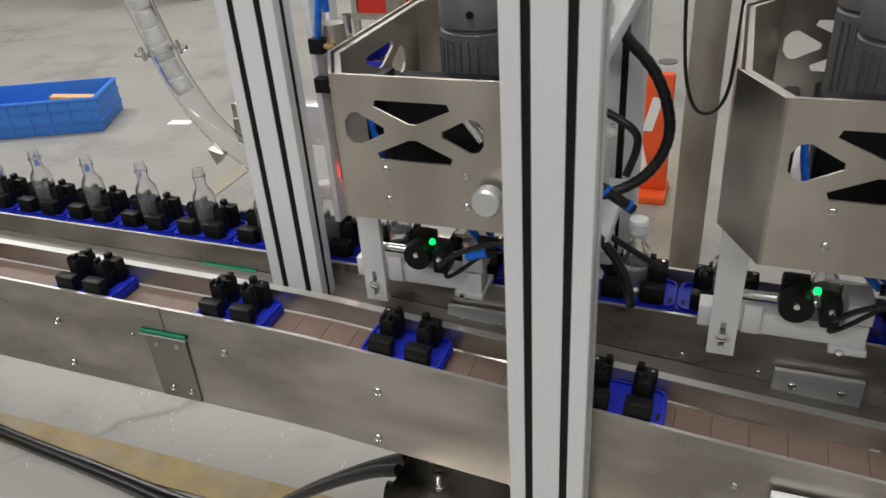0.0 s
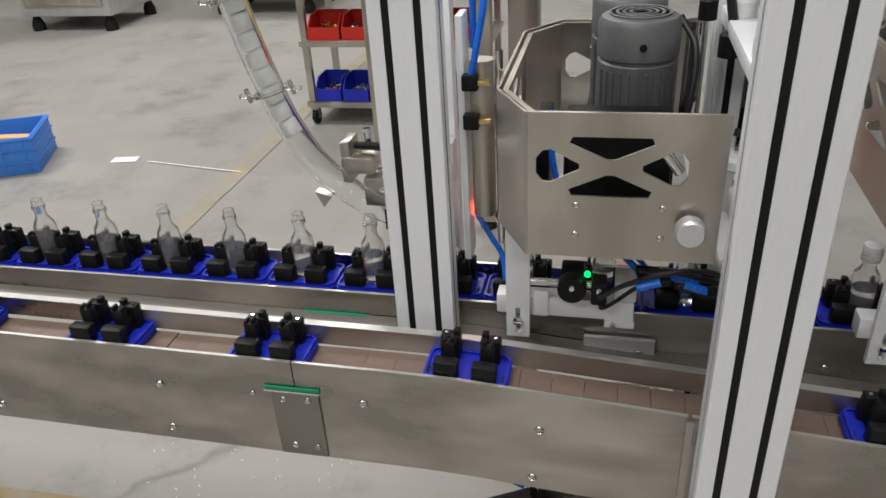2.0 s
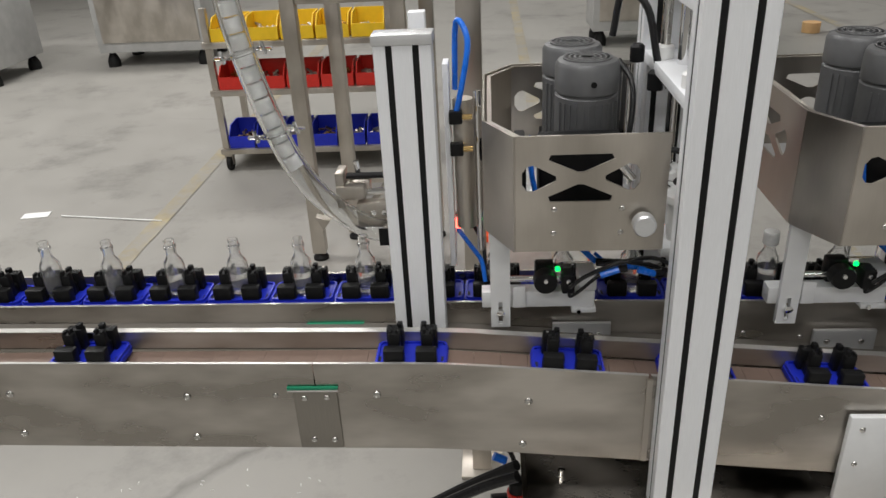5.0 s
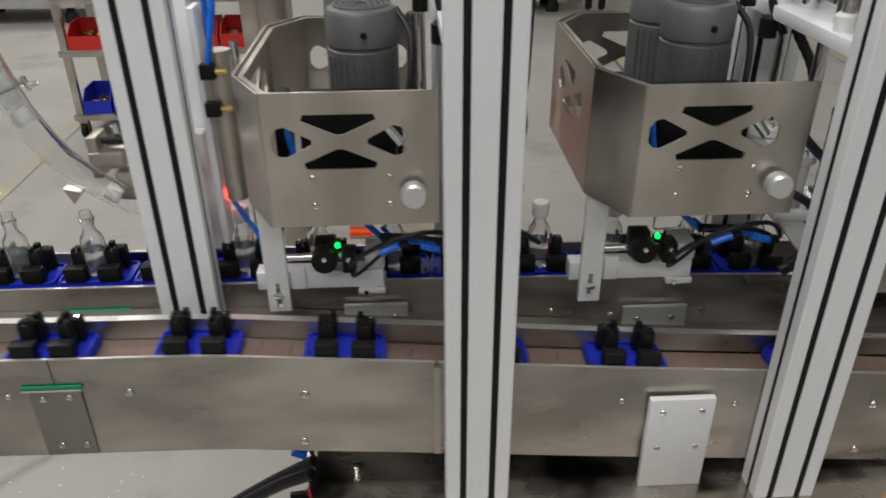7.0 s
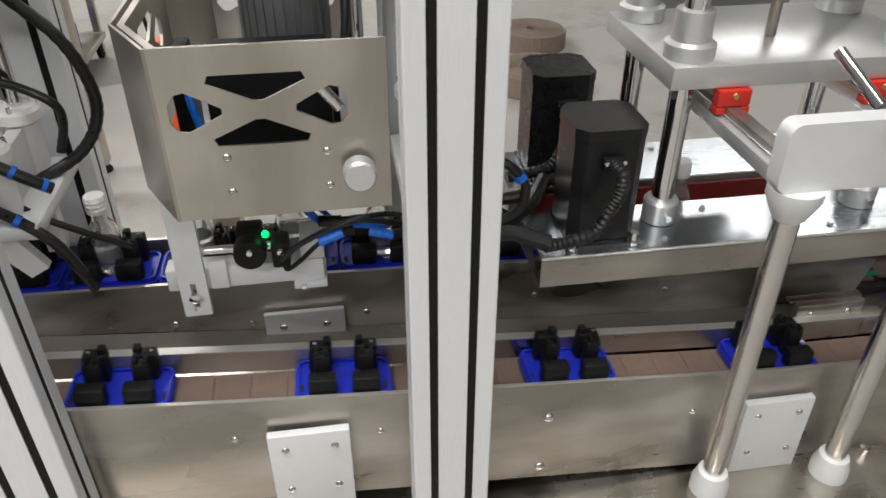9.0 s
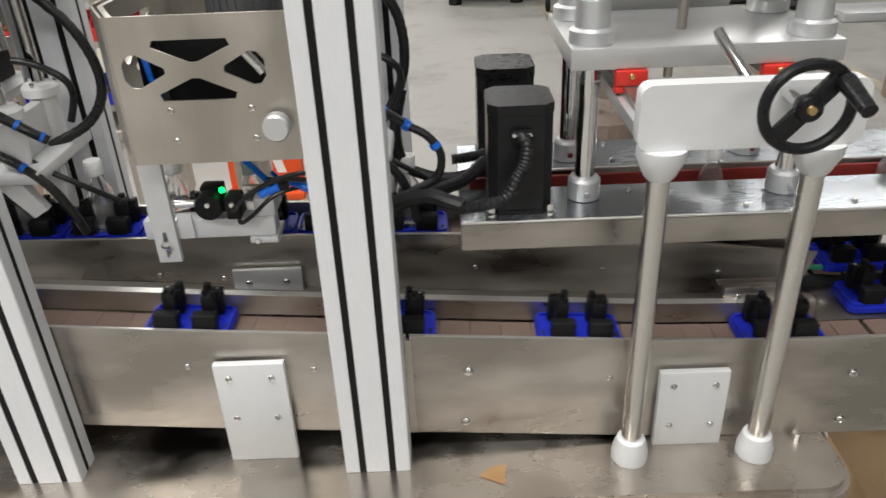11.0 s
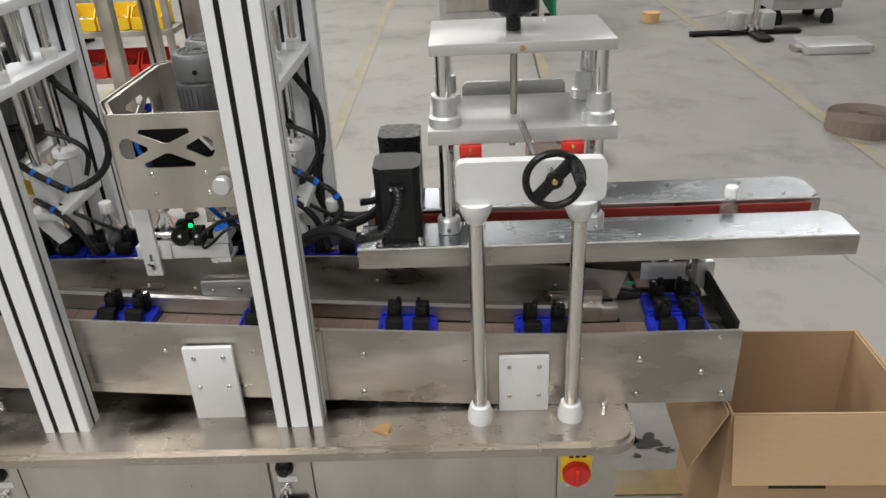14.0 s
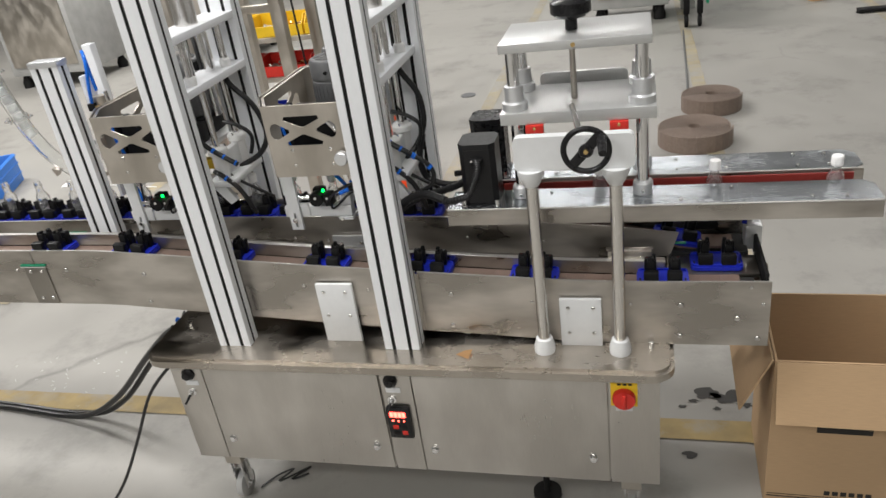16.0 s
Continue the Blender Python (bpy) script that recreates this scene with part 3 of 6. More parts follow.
for x in (-0.36, 0.145):
    part("button", rev([(0.016, 0), (0.016, -0.006), (0.012, -0.010), (0.010, -0.016), (0.006, -0.017)], (x - 0.003, -0.065, 0.432), 18, axis="y"), BLACK_GLOSS, table, "round black push button")
    part("label_plate", box(x - 0.018, x + 0.016, -0.0665, -0.0652, 0.398, 0.412), WHITE_METAL, table)
    tg = part("toggle_switch", rev([(0.010, 0), (0.010, -0.006), (0.006, -0.007), (0.005, -0.018)], (x - 0.006, -0.065, 0.380), 12, axis="y"), CHROME, table, "chrome toggle switch")
    part("lever", rod((x - 0.006, -0.08, 0.380), (x - 0.012, -0.10, 0.366), 0.003, 8), BLACK, tg)
dp = part("speed_controller", box(0.121, 0.177, -0.078, -0.0655, 0.275, 0.363, 0.004), BLACK_GLOSS, table, "black speed controller with glowing red digits")
for i in range(4):
    part("digit", box(0.130 + i * 0.0095, 0.1375 + i * 0.0095, -0.0795, -0.0783, 0.338, 0.352), SCREEN, dp)
for i in range(3):
    part("indicator", box(0.133 + i * 0.013, 0.137 + i * 0.013, -0.0795, -0.0783, 0.326, 0.329), SCREEN, dp)
for i in range(2):
    for j in range(2):
        part("key", box(0.133 + i * 0.02, 0.146 + i * 0.02, -0.0795, -0.0783, 0.288 + j * 0.016, 0.299 + j * 0.016, 0.0005), RED if (i + j) % 2 else BLACK, dp)
sw = part("main_switch", box(0.618, 0.672, -0.0685, -0.0655, 0.387, 0.449, 0.001), YELLOW, table, "yellow main switch with a red rotary knob")
part("knob", rev([(0.0235, 0), (0.0235, -0.010), (0.0215, -0.0135), (0.012, -0.014)], (0.645, -0.0686, 0.410), 28, axis="y"), RED, sw)
part("knob_bar", box(0.641, 0.649, -0.0885, -0.0827, 0.392, 0.428, 0.002), RED, sw)
part("name_plate", box(0.628, 0.662, -0.0675, -0.0655, 0.374, 0.385), ALU_PLATE, sw)
for i in range(3):
    part("letter_bar", box(0.632 + i * 0.011, 0.639 + i * 0.011, -0.0693, -0.0687, 0.441, 0.446), INK, sw)


def caster(parent, x, y, h=0.12):
    c = part("caster", box(x - 0.022, x + 0.022, y - 0.022, y + 0.022, h, h + 0.05, 0.002), STEEL_V, parent, "swivel caster wheel")
    part("fork", box(x - 0.016, x - 0.013, y - 0.018, y + 0.018, 0.03, h, 0.001), CHROME, c)
    part("fork", box(x + 0.013, x + 0.016, y - 0.018, y + 0.018, 0.03, h, 0.001), CHROME, c)
    part("wheel", rev([(0.026, -0.010), (0.036, -0.008), (0.036, 0.008), (0.026, 0.010)], (x, y, 0.036), 20, axis="x"), FARGREY, c)
    part("axle", rod((x - 0.02, y, 0.036), (x + 0.02, y, 0.036), 0.006, 10), CHROME, c)


for x, y in ((-0.345, -0.015), (0.655, -0.015), (-0.345, 0.27), (0.655, 0.27)):
    caster(table, x, y)
bm = rod((0.45, 0.05, 0.0), (0.45, 0.05, 0.012), 0.035, 20)
rod((0.45, 0.05, 0.01), (0.45, 0.05, 0.172), 0.008, 10, bm=bm)
part("levelling_foot", bm, RUBBER, table)
for x, y in ((-0.40, 0.05), (0.70, 0.0)):
    part("table_screw", rev([(0.006, 0.49), (0.006, 0.502), (0.003, 0.503)], (x, y, 0), 12), CHROME, table)
bm = bmesh.new()
vs = [bm.verts.new(p) for p in ((0.295, -0.045, 0.4915), (0.325, -0.06, 0.4915), (0.33, -0.032, 0.497), (0.31, -0.034, 0.494))]
bm.faces.new(vs)
bmesh.ops.solidify(bm, geom=bm.faces[:], thickness=0.001)
single("tape_scrap", bm, TAN, "torn scrap of tan adhesive tape on the table", "tape")

# ---- aluminium posts ----


def post_profile(w, d):
    """Outline of an extrusion with two slots on each of the four sides, centred."""
    g, dep = 0.0042, 0.007
    pts = []
    corners = ((-1, -1), (1, -1), (1, 1), (-1, 1))
    hw, hd = w / 2, d / 2
    for k in range(4):
        (ax, ay), (bx, by) = corners[k], corners[(k + 1) % 4]
        a, b = Vector((ax * hw, ay * hd)), Vector((bx * hw, by * hd))
        dirv = (b - a).normalized()
        inw = Vector((-dirv.y, dirv.x))
        ln = (b - a).length
        pts.append(a + dirv * 0.001)
        for f in ((0.27, 0.73) if ln > 0.05 else (0.5,)):
            c = a + dirv * ln * f
            pts += [c - dirv * g, c - dirv * g + inw * dep, c + dirv * g + inw * dep, c + dirv * g]
        pts.append(b - dirv * 0.001)
    return [(p.x, p.y) for p in pts]


def aluminium_post(x, y, z0, z1, w=0.078, d=0.08, cap=False):
    t = thing("aluminium_post", "tall slotted aluminium profile post with black slot strips", "post", pose(x, y, z0), group="machine frame posts")
    h = z1 - z0
    part("profile", slab(post_profile(w, d), [], h), ALU, t)
    for f in (-0.23, 0.23):
        for sy in (-1, 1):
            part("slot_strip", box(w * f - 0.004, w * f + 0.004, sy * (d / 2 - 0.0035) - 0.0025, sy * (d / 2 - 0.0035) + 0.0025, 0.001, h - 0.001), RUBBER, t, "black rubber slot strip")
    for f in ((-0.23, 0.23) if d > 0.05 else (0.0,)):
        for sx in (-1, 1):
            part("slot_strip", box(sx * (w / 2 - 0.0035) - 0.0025, sx * (w / 2 - 0.0035) + 0.0025, d * f - 0.004, d * f + 0.004, 0.001, h - 0.001), RUBBER, t, "black rubber slot strip")
    if cap:
        part("end_cap", box(-w / 2 - 0.002, w / 2 + 0.002, -d / 2 - 0.002, d / 2 + 0.002, h, h + 0.014, 0.002), ALU_PLATE, t)
    return t


P1X, P2X = -0.239, 0.171
aluminium_post(P1X, -0.0105, 0.4905, 1.75, 0.080, 0.041)
aluminium_post(P2X, -0.0105, 0.4905, 1.75, 0.080, 0.041)
aluminium_post(-0.606, 0.128, 0.70, 1.135, 0.074, 0.034, True)
aluminium_post(P1X, 0.292, 0.4905, 1.75, 0.080, 0.041)
aluminium_post(P2X + 0.01, 0.292, 0.4905, 1.75, 0.080, 0.041)

# ---- capping stations ----
X_LEFT = [(-0.072, 0.008), (-0.066, 0.016), (-0.058, 0.018), (-0.030, 0.003), (-0.030, -0.003), (-0.058, -0.017), (-0.066, -0.016), (-0.072, -0.008)]
X_RIGHT = [(-x, z) for x, z in X_LEFT][::-1]
X_TOP = [(-0.040, 0.024), (-0.037, 0.031), (0.037, 0.031), (0.040, 0.024), (0.004, 0.008), (-0.004, 0.008)]
X_BOTTOM = [(x, -z) for x, z in X_TOP][::-1]


def x_holes(cx, cz, s=1.0):
    return [[(cx + x * s, cz + z * s) for x, z in h] for h in (X_LEFT, X_RIGHT, X_TOP, X_BOTTOM)]


def capping_station(dx):
    st = thing("capping_station", "stainless capping head cover with cross-shaped cut-outs and grey motor", "machine", pose(dx, 0, 0), group="capping stations")
    z0, z1 = 0.882, 1.037
    # the folded cover: front, corner, side and back sheets
    w = 0.186
    fr = slab([(-0.468, z0), (-0.468 + w, z0), (-0.468 + w, z1), (-0.468, z1)], x_holes(-0.388, 0.982), 0.003, upright(0.036))
    cover = part("cover_front", fr, STEEL_V, st, "brushed steel front sheet with four cut-outs")
    for sx in (-0.420, -0.336):
        for sz in (0.941, 0.908):
            screw(cover, sx, 0.036, sz, 0.72)
    part("knob", rev([(0.006, 0), (0.006, -0.0065), (0.0145, -0.007), (0.0145, -0.020), (0.0125, -0.0225), (0.004, -0.0225)], (-0.310, 0.036, 0.924), 24, axis="y"), ALU_PLATE, cover, "knurled aluminium knob")
    c = slab([(0, z0), (0.080, z0 + 0.0), (0.080, z1), (0, z1)], [], 0.003, Matrix.Translation((-0.468, 0.0365, 0)) @ Matrix.Rotation(radians(118), 4, "Z") @ FRONT)
    part("cover_corner", c, STEEL_V, st)
    s = slab([(0, z0), (0.24, z0), (0.24, z1), (0, z1)], x_holes(0.12, 0.975), 0.003, Matrix.Translation((-0.5055, 0.107, 0)) @ Matrix.Rotation(radians(90), 4, "Z") @ FRONT)
    part("cover_side", s, STEEL_V, st)
    c = slab([(0, z0), (0.075, z0), (0.075, z1), (0, z1)], [], 0.003, Matrix.Translation((-0.5055, 0.347, 0)) @ Matrix.Rotation(radians(55), 4, "Z") @ FRONT)
    part("cover_corner", c, STEEL_V, st)
    b = slab([(-0.4625, z0), (-0.285, z0), (-0.285, z1), (-0.4625, z1)], x_holes(-0.385, 0.975), 0.003, upright(0.409))
    part("cover_back", b, STEEL_V, st)
    rim = slab([(-0.283, 0.0395), (-0.466, 0.0395), (-0.502, 0.108), (-0.502, 0.346), (-0.461, 0.408), (-0.29, 0.408), (-0.29, 0.402), (-0.458, 0.402), (-0.496, 0.344), (-0.496, 0.110), (-0.462, 0.046), (-0.283, 0.046)], [], 0.002, Matrix.Translation((0, 0, z1 - 0.004)))
    part("cover_rim", rim, STEEL_V, st)
    part("base_plate", box(-0.48, -0.30, 0.09, 0.36, 0.895, 0.907, 0.002), ALU_PLATE, st)
    # motors
    for mx, my, mz in ((-0.366, 0.19, 1.094), (-0.376, 0.292, 1.094)):
        wall = [(0.040, 0.955), (0.043, 0.958), (0.043, mz - 0.048), (0.0405, mz - 0.046), (0.0405, mz - 0.044), (0.0435, mz - 0.042), (0.0435, mz - 0.008), (0.040, mz - 0.002), (0.034, mz)]
        mo = part("motor", rev(wall, (mx, my, 0), 32), MOTOR, st, "dark grey round electric motor")
        for k, r in enumerate((0.033, 0.026, 0.019, 0.012)):
            part("cap_ring", rev([(r, mz), (r, mz + 0.002), (r - 0.003, mz + 0.002), (r - 0.003, mz)], (mx, my, 0), 28), MOTOR, mo)
        for i in range(11):
            a = radians(-150 + i * 12)
            px, py = mx + 0.0436 * math.cos(a), my + 0.0436 * math.sin(a)
            part("fin", box(-0.0012, 0.0012, -0.0012, 0.0012, 0.96, mz - 0.054), MOTOR, mo, at=pose(px, py, 0, 0, 0, math.degrees(a)))
        part("motor_screw", rev([(0.004, 0), (0.004, -0.004)], (mx + 0.004, my - 0.042, mz - 0.026), 10, axis="y"), BLACK, mo)
        part("motor_foot", box(mx - 0.045, mx + 0.045, my - 0.05, my + 0.045, 0.9075, 0.9545, 0.002), BLACK, mo)
    part("gear_housing", box(-0.436, -0.328, 0.080, 0.135, 0.9075, 1.012, 0.004), BLACK, st, "black gear housing")
    part("blue_hose", tube([(-0.447, 0.082, 1.022), (-0.449, 0.072, 1.008), (-0.446, 0.066, 0.975), (-0.440, 0.070, 0.940), (-0.444, 0.08, 0.908)], 0.0034, 8), BLUE_HOSE, st)
    # Added black block that keeps the left cut-out dark inside.
    part("side_block", box(-0.466, -0.452, 0.092, 0.150, 0.9075, 1.010, 0.003), BLACK, st, "black block added to darken the left cut-out")
    part("hose_fitting", rod((-0.339, 0.054, 0.994), (-0.322, 0.052, 0.973), 0.0055, 12), CHROME, st)
    # spindles that turn the caps
    for sx in (-0.43, -0.395, -0.35):
        part("spindle", rod((sx, 0.20, 0.8745), (sx, 0.20, 0.8945), 0.014), CHROME, st)
    part("friction_wheel", rod((-0.40, 0.232, 0.862), (-0.40, 0.232, 0.888), 0.024, 24), TAN, st)
    # hanger and gripper bar in front of the bottles
    hang = slab([(-0.502, 0.722), (-0.474, 0.722), (-0.474, 0.885), (-0.502, 0.885)], [[(-0.491, 0.728), (-0.485, 0.728), (-0.485, 0.764), (-0.491, 0.764)]], 0.008, upright(0.108))
    h = part("hanger", hang, WHITE_METAL, st, "white slotted hanger bracket")
    part("bolt", rev([(0.006, 0), (0.006, -0.006), (0.003, -0.007)], (-0.488, 0.108, 0.748), 6, axis="y"), CHROME, h)
    part("gripper_bar", box(-0.515, -0.352, 0.1165, 0.140, 0.750, 0.776, 0.0015), WHITE_METAL, st)
    part("bar_block", box(-0.385, -0.350, 0.112, 0.160, 0.742, 0.7495, 0.001), WHITE_METAL, st)
    part("bar_block", box(-0.375, -0.350, 0.118, 0.165, 0.7765, 0.80, 0.001), WHITE_METAL, st)
    part("clear_block", box(-0.395, -0.356, 0.155, 0.165, 0.8005, 0.845, 0.001), ACRYL, st)
    part("sensor_rod", rod((-0.476, 0.120, 0.796), (-0.385, 0.120, 0.796), 0.0045, 12), CHROME, st)
    kn = part("clamp_knob", rev([(0.016, -0.022), (0.017, -0.018), (0.017, -0.004), (0.014, 0.0)], (-0.424, 0.118, 0.800), 20, axis="y"), BLACK, st, "black plastic clamp knob")
    part("clamp_block", box(-0.438, -0.411, 0.1185, 0.140, 0.782, 0.818, 0.003), BLACK, kn)
    part("clamp_screw", rev([(0.004, 0), (0.003, -0.002)], (-0.424, 0.096, 0.804), 10, axis="y"), CHROME, kn)
    se = part("sensor", box(-0.402, -0.384, 0.090, 0.118, 0.786, 0.815, 0.003), BLACK, st, "black photo sensor with green light")
    part("sensor_lamp", rev([(0.0034, 0.8155), (0.0034, 0.819), (0.002, 0.821)], (-0.407, 0.108, 0), 12), GREEN_LED, se)
    part("sensor_screw", rev([(0.004, 0), (0.003, -0.002)], (-0.393, 0.09, 0.806), 10, axis="y"), CHROME, se)
    part("sensor_cable", tube([(-0.390, 0.10, 0.786), (-0.389, 0.102, 0.776), (-0.375, 0.104, 0.784), (-0.345, 0.108, 0.808), (-0.31, 0.115, 0.815), (-0.27, 0.13, 0.805), (-0.25, 0.17, 0.79)], 0.0026, 8), CABLE, st)
    part("cable", tube([(-0.325, 0.19, 1.09), (-0.308, 0.17, 1.06), (-0.312, 0.15, 1.0), (-0.325, 0.15, 0.96)], 0.004, 8), CABLE, st)
    part("cable", tube([(-0.325, 0.25, 1.11), (-0.315, 0.24, 1.17), (-0.285, 0.22, 1.15), (-0.27, 0.2, 1.08), (-0.255, 0.19, 1.05)], 0.005, 8), CABLE, st)
    part("valve", rev([(0.011, 1.045), (0.011, 1.068), (0.006, 1.072)], (-0.272, 0.2, 0), 14), BLACK, st)
    part("valve", rev([(0.010, 1.08), (0.010, 1.10), (0.006, 1.104)], (-0.295, 0.22, 0), 14), BLACK, st)
    part("cylinder", rod((-0.30, 0.26, 0.96), (-0.30, 0.26, 1.07), 0.012), CHROME, st)
    part("blue_hose", tube([(-0.352, 0.14, 0.825), (-0.335, 0.13, 0.815), (-0.31, 0.14, 0.81), (-0.29, 0.15, 0.80)], 0.003, 8), BLUE_HOSE, st)
    part("blue_hose", tube([(-0.44, 0.12, 1.0), (-0.42, 0.10, 0.985), (-0.41, 0.11, 0.955), (-0.43, 0.13, 0.94)], 0.005, 8), BLUE_HOSE, st)
    part("cable_arch", tube([(-0.392, 0.085, 0.80), (-0.37, 0.078, 0.822), (-0.33, 0.07, 0.845), (-0.29, 0.075, 0.85), (-0.262, 0.09, 0.835), (-0.245, 0.11, 0.81)], 0.0030, 8), CABLE, st)
    part("cable_arch", tube([(-0.35, 0.11, 0.825), (-0.32, 0.10, 0.832), (-0.28, 0.10, 0.825), (-0.25, 0.12, 0.805)], 0.0034, 8), CABLE, st)
    part("hose_fitting", rod((-0.352, 0.118, 0.822), (-0.33, 0.112, 0.824), 0.006, 8), BLACK, st)
    part("blue_hose", tube([(-0.385, 0.13, 0.852), (-0.37, 0.125, 0.838), (-0.352, 0.118, 0.822)], 0.0042, 8), BLUE_HOSE, st)
    part("blue_hose", tube([(-0.33, 0.112, 0.824), (-0.31, 0.108, 0.820), (-0.285, 0.11, 0.817)], 0.0042, 8), BLUE_HOSE, st)
    for ax, az, bx, bz in ((-0.352, 0.826, -0.328, 0.836), (-0.303, 0.834, -0.280, 0.828)):
        hf = part("hose_fitting", rod((ax, 0.072, az), (bx, 0.070, bz), 0.0048, 10), BLUE_HOSE, st)
        part("fitting_end", rod((bx, 0.070, bz), (bx + 0.010, 0.071, bz + 0.001), 0.0056, 8), BLACK, hf)
    part("bar_clip", box(-0.47, -0.452, 0.112, 0.1163, 0.752, 0.786, 0.001), WHITE_METAL, st)
    part("bar_screw", rev([(0.004, 0), (0.003, -0.003)], (-0.375, 0.1115, 0.7458), 10, axis="y"), CHROME, st)
    part("yellow_cap", box(-0.345, -0.315, 0.21, 0.23, 0.84, 0.865, 0.002), YELLOW, st)
    return st


capping_station(0.0)
capping_station(0.407)

# ---- lift frames between the posts ----


def lift_frame(px, sway=0.0):
    f = thing("lift_frame", "white aluminium crossplates with chrome guide rods between posts", "machine frame", pose(px, 0, 0), group="lift frames")
    for z in (1.068, 1.178):
        part("crossplate", box(-0.036, 0.040, 0.0112, 0.2710, z, z + 0.016, 0.001), ALU, f)
    part("upper_bar", box(-0.012, 0.012, 0.0112, 0.2710, 1.40, 1.425, 0.001), ALU, f)
    part("side_panel", box(-0.036, -0.033, 0.250, 0.2708, 0.80, 1.0677), ALU_PLATE, f)
    for dx, y in ((-0.020, 0.06), (0.022, 0.06), (-0.020, 0.215), (0.022, 0.215)):
        part("guide_rod", rod((dx, y, 1.0842), (dx, y, 1.1778), 0.007), LEG, f)
        part("rod_collar", rev([(0.0125, 1.0842), (0.0125, 1.100), (0.010, 1.103)], (dx, y, 0), 16), CAPM, f)
    for y in (0.10, 0.18):
        part("cylinder_rod", rod((0.0, y, 1.0842), (0.0, y, 1.1778), 0.011), CHROME, f)
    part("cylinder_body", rod((0.0, 0.14, 1.1942), (0.0, 0.14, 1.3998), 0.024, 24), LEG, f)
    for y in (0.125, 0.222):
        part("guide_rod", rod((-0.002, y, 0.926), (-0.002, y, 1.0678), 0.0078), CHROME, f)
        hb = part("nylon_hub", rev([(0.015, 0.862), (0.0165, 0.868), (0.0165, 0.915), (0.0225, 0.919), (0.0225, 0.929), (0.019, 0.9335), (0.0081, 0.934)], (-0.002, y, -0.008), 24), CAPM, f, "white nylon guide hub")
        for a in (25, 155, 270):
            c, q = 0.018 * math.cos(radians(a)), 0.018 * math.sin(radians(a))
            part("hub_bolt", rev([(0.0028, 0.932), (0.0028, 0.937), (0.002, 0.938)], (-0.002 + c, y + q, -0.008), 8), CHROME, hb)
    part("connecting_plate", box(-0.030, 0.034, 0.095, 0.250, 0.838, 0.8538, 0.004), WHITE_METAL, f)
    part("hub_web", box(-0.010, 0.006, 0.142, 0.205, 0.8542, 0.908, 0.003), WHITE_METAL, f)
    part("hanger_leg", box(0.012, 0.032, 0.150, 0.165, 0.79, 0.8377, 0.002), WHITE_METAL, f)
    part("hanger_leg", slab([(-0.022, 0.8377), (0.010, 0.8377), (0.030, 0.805), (0.012, 0.795)], [], 0.012, upright(0.098)), WHITE_METAL, f)
    part("cable", tube([(0.0, 0.235, 1.075), (0.014, 0.22, 1.044), (0.045 + sway * 0.5, 0.22, 0.994), (0.052 + sway, 0.22, 0.944), (0.044 + sway * 1.2, 0.22, 0.904), (0.026 + sway, 0.21, 0.872), (0.006, 0.19, 0.852)], 0.0068, 12, 9, rib=-0.0007), CABLE, f, "thick black braided cable")
    part("cable", tube([(-0.015, 0.20, 0.960), (0.012, 0.20, 0.953), (0.042, 0.20, 0.934), (0.045, 0.205, 0.911), (0.036, 0.20, 0.88)], 0.0046, 10), CABLE, f)
    c = part("cable", tube([(-0.02, 0.09, 0.955), (0.003, 0.09, 0.933), (0.038, 0.09, 0.909), (0.058, 0.095, 0.893)], 0.0056, 10), CABLE, f)
    for a, b in (((0.006, 0.09, 0.931), (0.011, 0.09, 0.9275)), ((0.029, 0.09, 0.9153), (0.0325, 0.09, 0.9128)), ((0.051, 0.093, 0.8992), (0.054, 0.094, 0.8968))):
        part("cable_tie", rod(a, b, 0.0063, 12), BLUE_HOSE, c)
    part("cable", tube([(-0.012, 0.105, 0.875), (0.015, 0.10, 0.860), (0.042, 0.10, 0.832), (0.056, 0.105, 0.795), (0.060, 0.115, 0.765)], 0.0056, 10), CABLE, f)
    part("cable", tube([(-0.005, 0.13, 0.87), (0.024, 0.13, 0.845), (0.060, 0.135, 0.820), (0.095, 0.15, 0.79)], 0.0036, 10), CABLE, f)
    part("cable_tie", rod((0.014, 0.1, 0.861), (0.018, 0.1, 0.8575), 0.0064, 12), BLUE_HOSE, c)
    return f


lift_frame(P1X, 0.024)
lift_frame(P2X)

# cables from the posts to the clamp motors
bundle = thing("cable_bundle", "bundled black motor cables with blue ties", "cable")
for pts, r in (([(0.225, 0.095, 0.895), (0.249, 0.09, 0.883), (0.264, 0.09, 0.860), (0.258, 0.09, 0.832), (0.228, 0.09, 0.815), (0.196, 0.088, 0.800), (0.176, 0.085, 0.786)], 0.0052),
               ([(0.216, 0.215, 0.90), (0.206, 0.20, 0.850), (0.214, 0.20, 0.806), (0.237, 0.20, 0.790), (0.268, 0.20, 0.783), (0.300, 0.205, 0.785), (0.335, 0.22, 0.797)], 0.0078),
               ([(0.172, 0.085, 0.776), (0.208, 0.085, 0.803), (0.245, 0.082, 0.812), (0.272, 0.074, 0.807), (0.288, 0.068, 0.803)], 0.0092),
               ([(0.168, 0.10, 0.764), (0.205, 0.105, 0.788), (0.245, 0.12, 0.797), (0.290, 0.16, 0.795), (0.32, 0.21, 0.800)], 0.0085)):
    part("cable", tube(pts, r, 10, 8, rib=-0.0006), CABLE, bundle)
for a, b in (((0.2235, 0.0952, 0.8962), (0.230, 0.094, 0.8925)), ((0.256, 0.09, 0.874), (0.260, 0.09, 0.868))):
    part("cable_tie", rod(a, b, 0.0064, 10), BLUE_HOSE, bundle)

